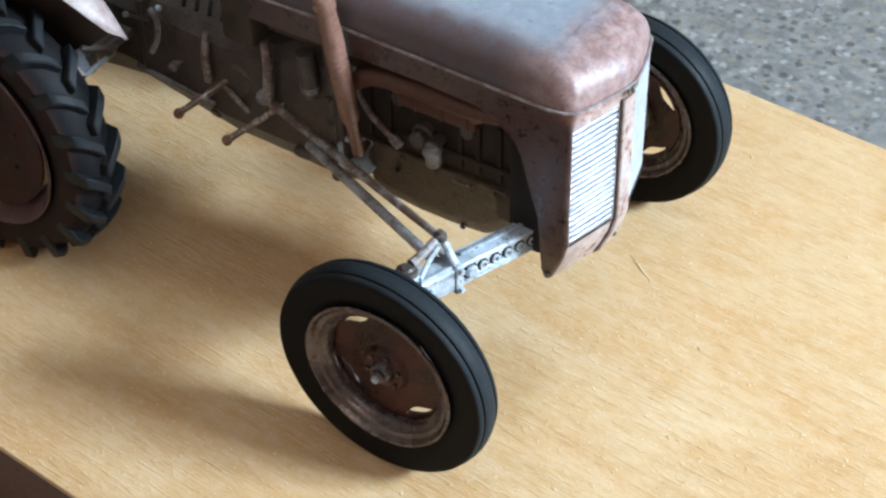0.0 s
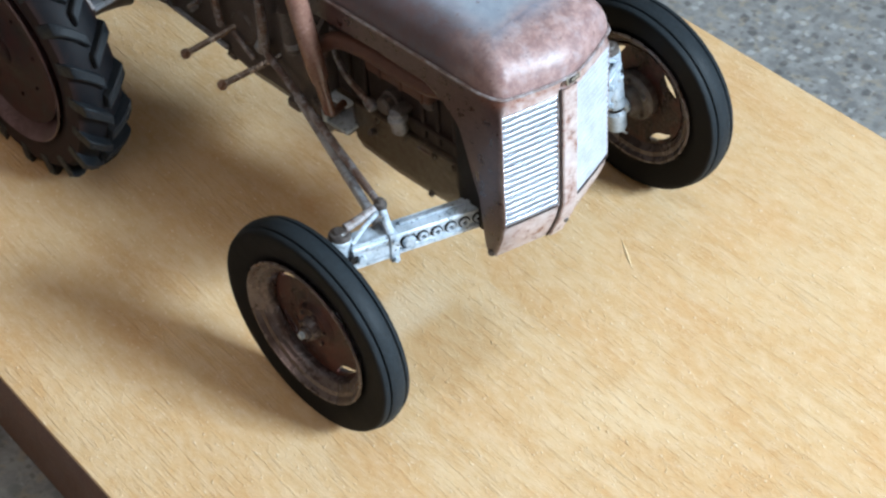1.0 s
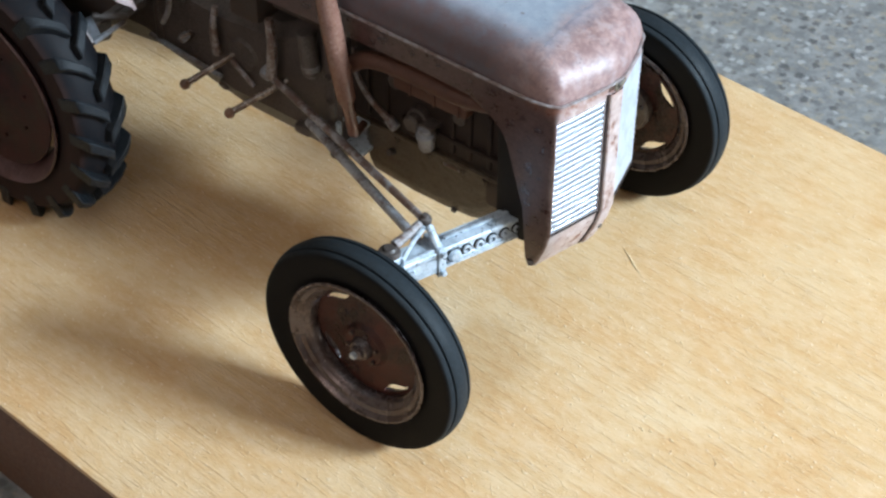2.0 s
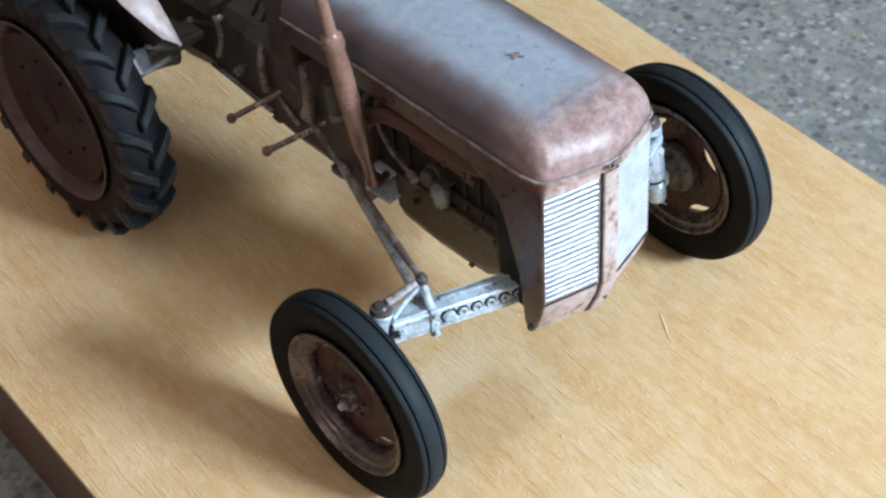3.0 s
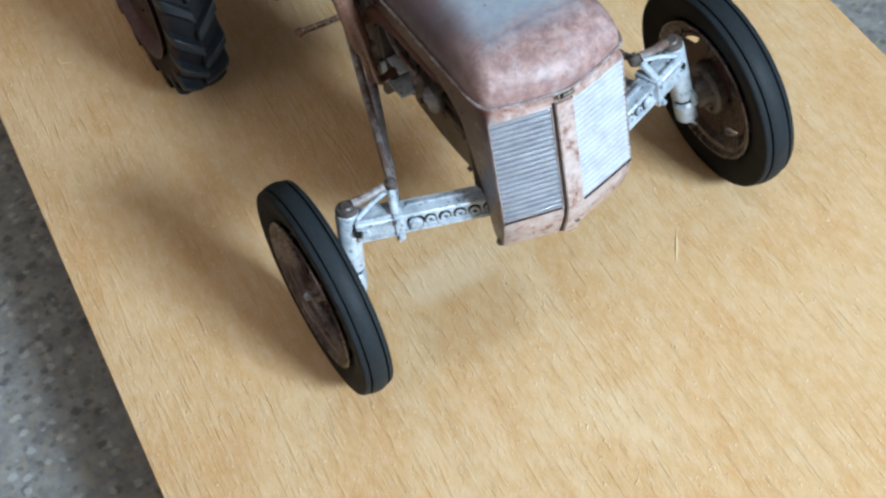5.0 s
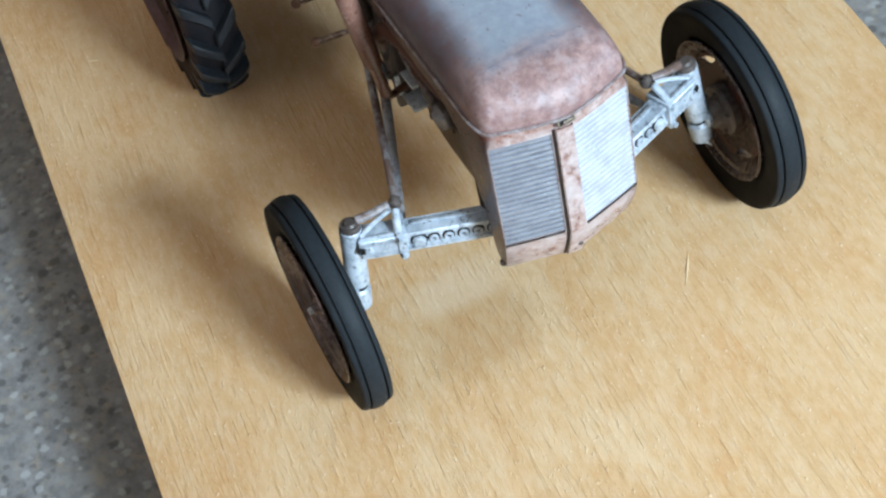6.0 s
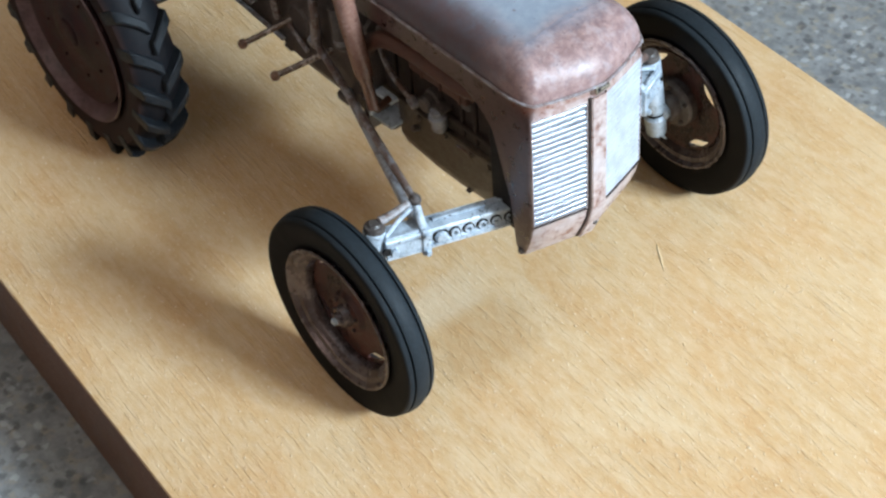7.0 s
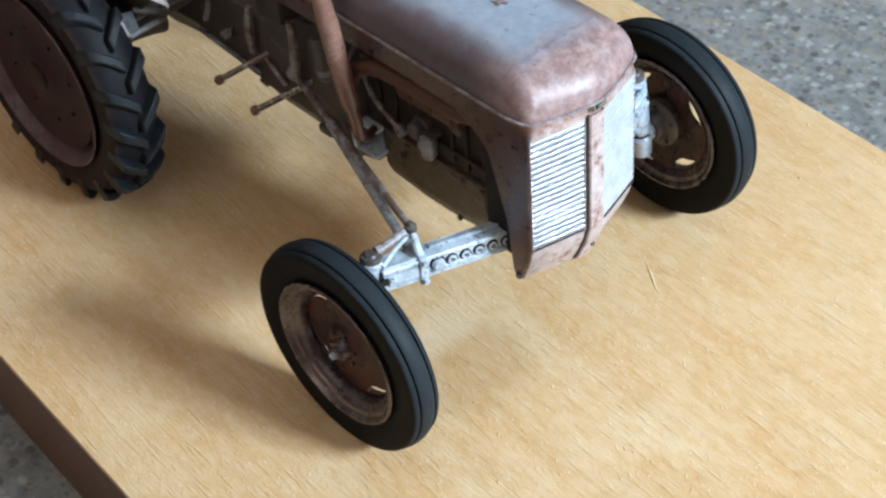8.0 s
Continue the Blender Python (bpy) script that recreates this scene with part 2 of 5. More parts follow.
    col = mix(nt, calc(nt, "MULTIPLY", axle_shade, 0.36), col, (0.40, 0.225, 0.085))
    # pale sheen behind it, likewise put into the wood's colour
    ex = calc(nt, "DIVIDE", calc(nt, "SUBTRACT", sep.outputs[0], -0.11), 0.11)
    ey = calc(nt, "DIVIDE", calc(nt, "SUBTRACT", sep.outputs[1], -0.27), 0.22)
    paled = calc(nt, "ADD", calc(nt, "SQRT", calc(nt, "ADD", calc(nt, "MULTIPLY", ex, ex), calc(nt, "MULTIPLY", ey, ey))), wob)
    col = mix(nt, calc(nt, "MULTIPLY", grey(nt, paled, 0.45, 1.15, 1.0, 0.0), 0.38), col, (0.76, 0.66, 0.49))
    col = mix(nt, 1.0, col, (0.985, 0.945, 0.925), "MULTIPLY")
    put(nt, p, "Base Color", col)
    put(nt, p, "Roughness", grey(nt, n_cloud, 0.3, 0.7, 0.34, 0.48))
    p.inputs["Specular IOR Level"].default_value = 0.5
    lips = grey(nt, n_lip, 0.56, 0.70)
    relief = calc(nt, "ADD", calc(nt, "MULTIPLY", grey(nt, n_fleck, 0.60, 0.76), 1.0), calc(nt, "MULTIPLY", n_grain, 1.1))
    relief = calc(nt, "SUBTRACT", relief, calc(nt, "MULTIPLY", grey(nt, n_line, 0.62, 0.70), 0.5))
    relief = calc(nt, "ADD", relief, calc(nt, "MULTIPLY", lips, 0.75))
    relief = calc(nt, "SUBTRACT", relief, calc(nt, "ADD", calc(nt, "MULTIPLY", calc(nt, "MULTIPLY", grey(nt, n_pore, 0.62, 0.74), 0.8), patch), calc(nt, "MULTIPLY", n_streak, 0.4)))
    bump(nt, p, relief, 0.64, 0.0036)
    return m


def granite():
    m, nt, p = nodes("speckled_granite")
    v = coords(nt)
    def dots(scale, lo, hi, keep):
        t = nt.nodes.new("ShaderNodeTexVoronoi")
        t.inputs["Scale"].default_value, t.inputs["Randomness"].default_value = scale, 1.0
        nt.links.new(v2, t.inputs["Vector"])
        sp = nt.nodes.new("ShaderNodeSeparateColor")
        nt.links.new(t.outputs["Color"], sp.inputs[0])
        return calc(nt, "MULTIPLY", grey(nt, t.outputs["Distance"], lo, hi, 1.0, 0.0), grey(nt, sp.outputs[0], keep, keep + 0.06))
    wob = nt.nodes.new("ShaderNodeTexNoise")
    wob.inputs["Scale"].default_value = 40
    nt.links.new(v, wob.inputs["Vector"])
    add = nt.nodes.new("ShaderNodeVectorMath")
    add.operation = "MULTIPLY_ADD"
    nt.links.new(wob.outputs["Color"], add.inputs[0])
    add.inputs[1].default_value = (0.03, 0.03, 0.03)
    nt.links.new(v, add.inputs[2])
    v2 = add.outputs[0]
    n1, n2, n3 = noise_tex(nt, v, 13, 5, 0.65), noise_tex(nt, v, 21, 4, 0.6), noise_tex(nt, v, 34, 3, 0.6)
    c = mix(nt, grey(nt, n1, 0.40, 0.60), (0.180, 0.184, 0.186), (0.290, 0.292, 0.290))
    c = mix(nt, calc(nt, "MULTIPLY", grey(nt, n2, 0.52, 0.66), 0.7), c, (0.33, 0.285, 0.22))
    c = mix(nt, calc(nt, "MULTIPLY", grey(nt, n3, 0.56, 0.68), 0.6), c, (0.20, 0.20, 0.20))
    c = mix(nt, calc(nt, "MULTIPLY", dots(17, 0.22, 0.40, 0.55), 0.66), c, (0.06, 0.06, 0.065))
    c = mix(nt, calc(nt, "MULTIPLY", dots(30, 0.25, 0.45, 0.62), 0.7), c, (0.13, 0.125, 0.12))
    c = mix(nt, calc(nt, "MULTIPLY", dots(26, 0.3, 0.5, 0.72), 0.5), c, (0.50, 0.51, 0.52))
    put(nt, p, "Base Color", c)
    p.inputs["Roughness"].default_value = 0.35
    return m


GRAIN = 5.0
M_HOOD = hood_paint()
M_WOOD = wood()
M_GRANITE = granite()
M_EDGE = patchy("stained_board_edge", (0.085, 0.038, 0.022), (0.14, 0.066, 0.038), 6, 0.35, 0.65, (0.45, 0.65), bump_size=0.004, fine=(0.24, 0.14, 0.085), speck=(0.05, 0.022, 0.013))
M_SHELL = shell_paint()
M_GRILLE = patchy("grimy_silver_slats", (0.36, 0.395, 0.46), (0.25, 0.275, 0.33), 16, 0.44, 0.62, (0.13, 0.21), 0.5, speck=(0.20, 0.20, 0.21), speck_at=(0.62, 0.72))
# Lit copy of the slat colour, paler for the panel that catches more light.
M_GRILLE_LIT = patchy("lit_pale_slats", (0.48, 0.52, 0.595), (0.37, 0.395, 0.46), 16, 0.44, 0.62, (0.3, 0.45), 0.1, speck=(0.25, 0.25, 0.27), speck_at=(0.60, 0.70))
M_GRIME = patchy("blue_grey_grime", (0.15, 0.172, 0.215), (0.09, 0.105, 0.135), 20, 0.4, 0.6, (0.5, 0.7))
M_DARK = patchy("sooty_brown", (0.028, 0.020, 0.016), (0.06, 0.040, 0.030), 14, 0.35, 0.65, (0.5, 0.8))
M_CAST = patchy("rusty_brown_castings", (0.029, 0.022, 0.0195), (0.078, 0.062, 0.056), 13, 0.36, 0.64, (0.34, 0.56), speck=(0.012, 0.009, 0.008), fine=(0.16, 0.14, 0.13), spec=0.4)
M_BLOCK = patchy("dark_red_brown_block", (0.016, 0.0105, 0.009), (0.040, 0.027, 0.022), 14, 0.35, 0.65, (0.5, 0.75), speck=(0.008, 0.006, 0.005), spec=0.25)
M_SUMP = patchy("oily_olive_brown", (0.026, 0.017, 0.012), (0.074, 0.054, 0.037), 8, 0.40, 0.60, (0.28, 0.5), speck=(0.034, 0.015, 0.008), speck_at=(0.54, 0.64), fine=(0.14, 0.11, 0.075), bump_size=0.012)
M_MANIFOLD = patchy("brown_rusted_iron", (0.058, 0.020, 0.012), (0.105, 0.043, 0.027), 14, 0.35, 0.65, (0.4, 0.65), bump_size=0.004)
M_EXHAUST = patchy("rust_brown_exhaust_paint", (0.135, 0.058, 0.040), (0.235, 0.122, 0.092), 11, 0.38, 0.66, (0.17, 0.30), speck=(0.075, 0.030, 0.021), speck_at=(0.60, 0.70), fine=(0.30, 0.19, 0.155), spec=0.6)
M_SILVER = patchy("washed_silver_grey", (0.48, 0.555, 0.635), (0.19, 0.24, 0.295), 19, 0.44, 0.62, (0.3, 0.5), 0.15, speck=(0.045, 0.045, 0.05), speck_at=(0.57, 0.64), fine=(0.62, 0.67, 0.72))
M_BLACK = patchy("black_recess", (0.008, 0.008, 0.0085), (0.018, 0.016, 0.015), 20, 0.4, 0.6, (0.6, 0.8), spec=0.2)
M_ROD = patchy("rod_brown_over_silver", (0.13, 0.082, 0.066), (0.33, 0.325, 0.34), 22, 0.46, 0.60, (0.35, 0.55), 0.15)
M_BAR = patchy("bar_silver_over_brown", (0.40, 0.43, 0.47), (0.12, 0.08, 0.065), 16, 0.44, 0.62, (0.3, 0.5), 0.2)
M_STRUT = patchy("strut_silver_over_brown", (0.27, 0.28, 0.305), (0.105, 0.07, 0.057), 16, 0.44, 0.62, (0.35, 0.55), 0.2)
M_PEG = patchy("peg_brown_metal", (0.16, 0.105, 0.080), (0.40, 0.345, 0.31), 22, 0.42, 0.58, (0.2, 0.34), 0.6)
M_SEAM = patchy("sooty_seam", (0.016, 0.011, 0.010), (0.036, 0.026, 0.024), 40, 0.4, 0.6, (0.5, 0.7), spec=0.2)
M_KNOB = patchy("rust_orange_knob", (0.10, 0.042, 0.022), (0.21, 0.11, 0.07), 30, 0.42, 0.60, (0.3, 0.5))
M_RUBBER = tyre_rubber("black_rubber_with_scuffed_tread", 0.0, 0.3403, 0.327, (0.0048, 0.0043, 0.0042), (0.0090, 0.0080, 0.0077), (0.0185, 0.0245, 0.0295))
M_REAR = tyre_rubber("rear_tyre_with_brown_dusted_wall", -1.551, 0.485, 0.428, (0.014, 0.0080, 0.0076), (0.032, 0.018, 0.016), (0.0060, 0.0080, 0.0105))
M_MAROON = patchy("dark_maroon_wheel_paint", (0.010, 0.0040, 0.0042), (0.042, 0.0145, 0.0140), 15, 0.40, 0.58, (0.42, 0.58), speck=(0.095, 0.052, 0.050), speck_at=(0.60, 0.70), spec=0.16)
M_DUSTY = patchy("dusty_tractor_tyre_rubber", (0.0055, 0.0066, 0.0083), (0.0160, 0.0195, 0.0240), 12, 0.42, 0.66, (0.45, 0.62), bump_size=0.006, fine=(0.034, 0.040, 0.046), speck=(0.050, 0.056, 0.062), speck_at=(0.66, 0.76), spec=0.22)
M_RIM = patchy("rusty_rim_worn_to_metal", (0.070, 0.047, 0.044), (0.165, 0.142, 0.146), 13, 0.36, 0.66, (0.20, 0.34), 0.55, speck=(0.055, 0.026, 0.020), speck_at=(0.58, 0.68))
M_DISC = patchy("rusty_wheel_disc", (0.014, 0.0062, 0.0058), (0.092, 0.032, 0.024), 14, 0.42, 0.60, (0.26, 0.44), speck=(0.15, 0.10, 0.09), speck_at=(0.62, 0.70), fine=(0.05, 0.016, 0.011), bump_size=0.006, spec=0.28)
M_REAR_RIM = patchy("dusty_mauve_rim", (0.050, 0.023, 0.023), (0.135, 0.080, 0.082), 13, 0.40, 0.62, (0.34, 0.5), speck=(0.022, 0.011, 0.010), speck_at=(0.58, 0.68), spec=0.35)
M_PLATE = patchy("tarnished_plate", (0.30, 0.27, 0.22), (0.20, 0.165, 0.12), 40, 0.4, 0.6, (0.3, 0.45), 0.3)
M_HUB = patchy("greasy_hub_metal", (0.060, 0.040, 0.033), (0.17, 0.15, 0.14), 18, 0.40, 0.62, (0.3, 0.5), 0.2, speck=(0.03, 0.02, 0.018))
M_FENDER = patchy("fender_dusty_pink_grey", (0.33, 0.265, 0.265), (0.23, 0.155, 0.14), 14, 0.42, 0.60, (0.35, 0.5), speck=(0.15, 0.09, 0.08), speck_at=(0.60, 0.70))
M_BEAD = patchy("hood_edge_rust_worn_pale", (0.15, 0.095, 0.085), (0.36, 0.34, 0.355), 26, 0.42, 0.60, (0.28, 0.42))
M_CHIP = patchy("brown_paint_chip", (0.20, 0.135, 0.125), (0.27, 0.22, 0.22), 60, 0.4, 0.6, (0.4, 0.55))
M_LIP = patchy("worn_pale_edge", (0.36, 0.30, 0.29), (0.44, 0.44, 0.46), 20, 0.4, 0.62, (0.3, 0.45))
M_SPLINTER = patchy("pale_bare_wood", (0.74, 0.57, 0.35), (0.68, 0.50, 0.28), 30, 0.4, 0.6, (0.5, 0.6))
# tones of the unseen ceiling and walls, chosen to tint the bounced light
M_CEILING = patchy("cream_ceiling_paint", (0.74, 0.69, 0.62), (0.70, 0.65, 0.58), 0.3, 0.4, 0.6, (0.7, 0.8))
M_WALL = patchy("beige_wall_paint", (0.40, 0.275, 0.185), (0.37, 0.25, 0.165), 0.3, 0.4, 0.6, (0.7, 0.8))


# ---- mesh helpers ----
def empty(name, label, category, m=Matrix(), kind="", group=""):
    ob = new(name)
    ob.empty_display_size = 0.01
    ob.matrix_basis = m
    return tagged(ob, label, category, group, kind)


def part(name, bm, material, parent=None, label="", sharp=35, scale=S):
    bmesh.ops.recalc_face_normals(bm, faces=bm.faces[:])
    me = bpy.data.meshes.new(name)
    if scale != 1:
        bmesh.ops.scale(bm, vec=(scale,) * 3, verts=bm.verts[:])
    bm.to_mesh(me)
    bm.free()
    me.materials.append(material)
    for f in me.polygons:
        f.use_smooth = True
    me.set_sharp_from_angle(angle=radians(sharp))
    ob = new(name, me)
    ob.parent = parent
    return tagged(ob, label) if label else ob


def box(x0, x1, y0, y1, z0, z1, bevel=0.0, bm=None, m=None, seg=2):
    own = bmesh.new()
    bmesh.ops.create_cube(own, size=1)
    for v in own.verts:
        v.co = Vector(((x0 + x1) / 2 + v.co.x * (x1 - x0), (y0 + y1) / 2 + v.co.y * (y1 - y0), (z0 + z1) / 2 + v.co.z * (z1 - z0)))
    if bevel:
        bmesh.ops.bevel(own, geom=own.edges[:], offset=bevel, segments=seg, affect="EDGES", profile=0.5)
    if m is not None:
        own.transform(m)
    return join(bm, own)


def join(bm, own):
    if bm is None:
        return own
    me = bpy.data.meshes.new("tmp")
    own.to_mesh(me)
    own.free()
    bm.from_mesh(me)
    bpy.data.meshes.remove(me)
    return bm


def frame_at(p, way):
    way = Vector(way).normalized()
    return Matrix.Translation(p) @ way.to_track_quat("Z", "Y").to_matrix().to_4x4()


def frame_matrix(p, along, face):
    """A frame at p whose x runs along and whose y points to the face."""
    up = along.cross(face).normalized()
    m = Matrix((along, face, up)).transposed().to_4x4()
    return Matrix.Translation(p) @ m


def lathe(profile, p=(0, 0, 0), way=(0, 1, 0), seg=32, bm=None, closed=False):
    """A turned piece: profile of (radius, height along way)."""
    own = bmesh.new()
    m = frame_at(p, way)
    rings = []
    for r, h in profile:
        if r < 1e-6:
            rings.append([own.verts.new(m @ Vector((0, 0, h)))] * seg)
        else:
            rings.append([own.verts.new(m @ Vector((r * math.cos(2 * math.pi * i / seg), r * math.sin(2 * math.pi * i / seg), h))) for i in range(seg)])
    pairs = list(zip(rings, rings[1:])) + ([(rings[-1], rings[0])] if closed else [])
    for a, b in pairs:
        for i in range(seg):
            j = (i + 1) % seg
            vs = list(dict.fromkeys((a[i], a[j], b[j], b[i])))
            if len(vs) > 2:
                own.faces.new(vs)
    return join(bm, own)


def rod(p, q, r, r2=None, seg=14, bm=None, edge=0.25):
    """A round bar from p to q with slightly eased ends."""
    p, q = Vector(p), Vector(q)
    r2 = r if r2 is None else r2
    n = (q - p).length
    e, e2 = min(r * edge, n / 4), min(r2 * edge, n / 4)
    return lathe([(0, 0), (r - e, 0), (r, e), (r2, n - e2), (r2 - e2, n), (0, n)], p, q - p, seg, bm)


def sweep(points, radii, seg=12, bm=None, steps=6):
    """A bent tube through points (smoothed), with a radius for each."""
    pts = [Vector(p) for p in points]
    radii = list(radii) if isinstance(radii, (list, tuple)) else [radii] * len(pts)
    path, rad = [], []
    for i in range(len(pts) - 1):
        a, b, c, d = pts[max(i - 1, 0)], pts[i], pts[i + 1], pts[min(i + 2, len(pts) - 1)]
        for k in range(steps):
            t = k / steps
            path.append(0.5 * (2 * b + (c - a) * t + (2 * a - 5 * b + 4 * c - d) * t * t + (3 * b - a - 3 * c + d) * t ** 3))
            rad.append(radii[i] + (radii[i + 1] - radii[i]) * t)
    path.append(pts[-1])
    rad.append(radii[-1])
    own = bmesh.new()
    rings, side = [], None
    for i, (p, r) in enumerate(zip(path, rad)):
        way = (path[min(i + 1, len(path) - 1)] - path[max(i - 1, 0)]).normalized()
        if side is None:
            side = way.orthogonal().normalized()
        side = (side - way * side.dot(way)).normalized()
        up = way.cross(side)
        rings.append([own.verts.new(p + r * (math.cos(2 * math.pi * k / seg) * side + math.sin(2 * math.pi * k / seg) * up)) for k in range(seg)])
    for a, b in zip(rings, rings[1:]):
        for i in range(seg):
            own.faces.new((a[i], a[(i + 1) % seg], b[(i + 1) % seg], b[i]))
    own.faces.new(rings[0])
    own.faces.new(rings[-1])
    return join(bm, own)


def grid(rows, bm=None, skip=lambda i, j: False, thick=0.0):
    """A sheet over rows of points; skip(i, j) leaves a cell open."""
    own = bmesh.new()
    vs = [[own.verts.new(p) for p in row] for row in rows]
    for i in range(len(vs) - 1):
        for j in range(len(vs[0]) - 1):
            if not skip(i, j):
                own.faces.new((vs[i][j], vs[i][j + 1], vs[i + 1][j + 1], vs[i + 1][j]))
    bmesh.ops.remove_doubles(own, verts=own.verts[:], dist=1e-5)
    for v in [v for v in own.verts if not v.link_faces]:
        own.verts.remove(v)
    if thick:
        bmesh.ops.recalc_face_normals(own, faces=own.faces[:])
        bmesh.ops.solidify(own, geom=own.faces[:], thickness=thick)
    return join(bm, own)


def slab(outline, z0, z1, bevel=0.0, bm=None):
    """A plate with the given outline in x and y."""
    own = bmesh.new()
    f = own.faces.new([own.verts.new((x, y, z0)) for x, y in outline])
    up = bmesh.ops.extrude_face_region(own, geom=[f])
    for v in up["geom"]:
        if isinstance(v, bmesh.types.BMVert):
            v.co.z = z1
    bmesh.ops.recalc_face_normals(own, faces=own.faces[:])
    if bevel:
        bmesh.ops.bevel(own, geom=own.edges[:], offset=bevel, segments=2, affect="EDGES", profile=0.5)
    return join(bm, own)


# ---- the room, unseen and assumed, in true metres ----
def place(ob):
    ob.matrix_basis = ROOM
    return ob


def room():
    u0, u1, v, z0, z1, th = -2.4, WALL_U, 1.9, -0.93, 1.55, 0.14
    fl = place(part("floor", box(u0 - th, u1 + th, -v - th, v + th, z0 - th, z0), M_WALL, scale=1))
    tagged(fl, "plain pale kitchen floor below the worktop", "floor", kind="structure")
    ce = place(part("ceiling", box(u0 - th, u1 + th, -v - th, v + th, z1, z1 + th), M_CEILING, scale=1))
    tagged(ce, "plain cream painted ceiling over the room", "ceiling", kind="structure")
    for name, args in (("wall_south", (u0 - th, u0, -v - th, v + th)), ("wall_west", (u0, u1 + th, v, v + th))):
        w = place(part(name, box(*args, z0, z1), M_WALL, scale=1))
        tagged(w, "plain beige painted wall of the room", "wall", kind="structure")
    bm = box(u0, -0.8, -v - th, -v, z0, z1)
    box(0.4, u1 + th, -v - th, -v, z0, z1, bm=bm)
    box(-0.8, 0.4, -v - th, -v, z0, SIDE_Z - 0.35, bm=bm)
    box(-0.8, 0.4, -v - th, -v, SIDE_Z + 0.35, z1, bm=bm)
    w = place(part("wall_east", bm, M_WALL, scale=1))
    tagged(w, "beige painted side wall with an assumed window opening", "wall", kind="structure")
    bm = box(u1, u1 + th, -v, -WIN_W / 2, z0, z1)
    box(u1, u1 + th, WIN_W / 2, v, z0, z1, bm=bm)
    box(u1, u1 + th, -WIN_W / 2, WIN_W / 2, z0, WIN_Z0, bm=bm)
    box(u1, u1 + th, -WIN_W / 2, WIN_W / 2, WIN_Z1, z1, bm=bm)
    w = place(part("wall_north", bm, M_WALL, scale=1))
    tagged(w, "beige painted wall with the window opening", "wall", kind="structure")
    win = new("assumed_window_2")
    place(win)
    tagged(win, "assumed window frame round the side fill lamp", "window", kind="structure")
    for y0, y1, za, zb in ((-0.8, -0.75, SIDE_Z - 0.35, SIDE_Z + 0.35), (0.35, 0.4, SIDE_Z - 0.35, SIDE_Z + 0.35), (-0.75, 0.35, SIDE_Z - 0.35, SIDE_Z - 0.3), (-0.75, 0.35, SIDE_Z + 0.3, SIDE_Z + 0.35)):
        part("window_frame", box(y0, y1, -v - 0.12, -v - 0.08, za, zb, 0.004), M_WALL, win, scale=1)
    win = new("window_1")
    place(win)
    tagged(win, "painted window frame set in the wall opening", "window", kind="structure")
    b, f0, f1 = 0.05, u1 + 0.08, u1 + 0.12
    part("window_frame", box(f0, f1, -WIN_W / 2, -WIN_W / 2 + b, WIN_Z0, WIN_Z1, 0.004), M_WALL, win, scale=1)
    part("window_frame", box(f0, f1, WIN_W / 2 - b, WIN_W / 2, WIN_Z0, WIN_Z1, 0.004), M_WALL, win, scale=1)
    part("window_frame", box(f0, f1, -WIN_W / 2 + b, WIN_W / 2 - b, WIN_Z0, WIN_Z0 + b, 0.004), M_WALL, win, scale=1)
    part("window_frame", box(f0, f1, -WIN_W / 2 + b, WIN_W / 2 - b, WIN_Z1 - b, WIN_Z1, 0.004), M_WALL, win, scale=1)


room()

BOARD_Z = -0.39                                            # the worktop's height, in the tractor's metres
top = tagged(part("worktop", box(-0.5, WALL_U - 0.004, -1.6, 1.6, BOARD_Z * S - 0.03, BOARD_Z * S, 0.003), M_GRANITE, scale=1),
             "polished grey and beige speckled granite worktop", "worktop", kind="structure")
place(top)
base = place(part("cabinet_body", box(-0.47, WALL_U - 0.004, -1.58, 1.58, -0.93, BOARD_Z * S - 0.034), M_WALL, scale=1))
tagged(base, "plain beige cabinet carcass under the granite worktop", "cabinet", kind="structure")


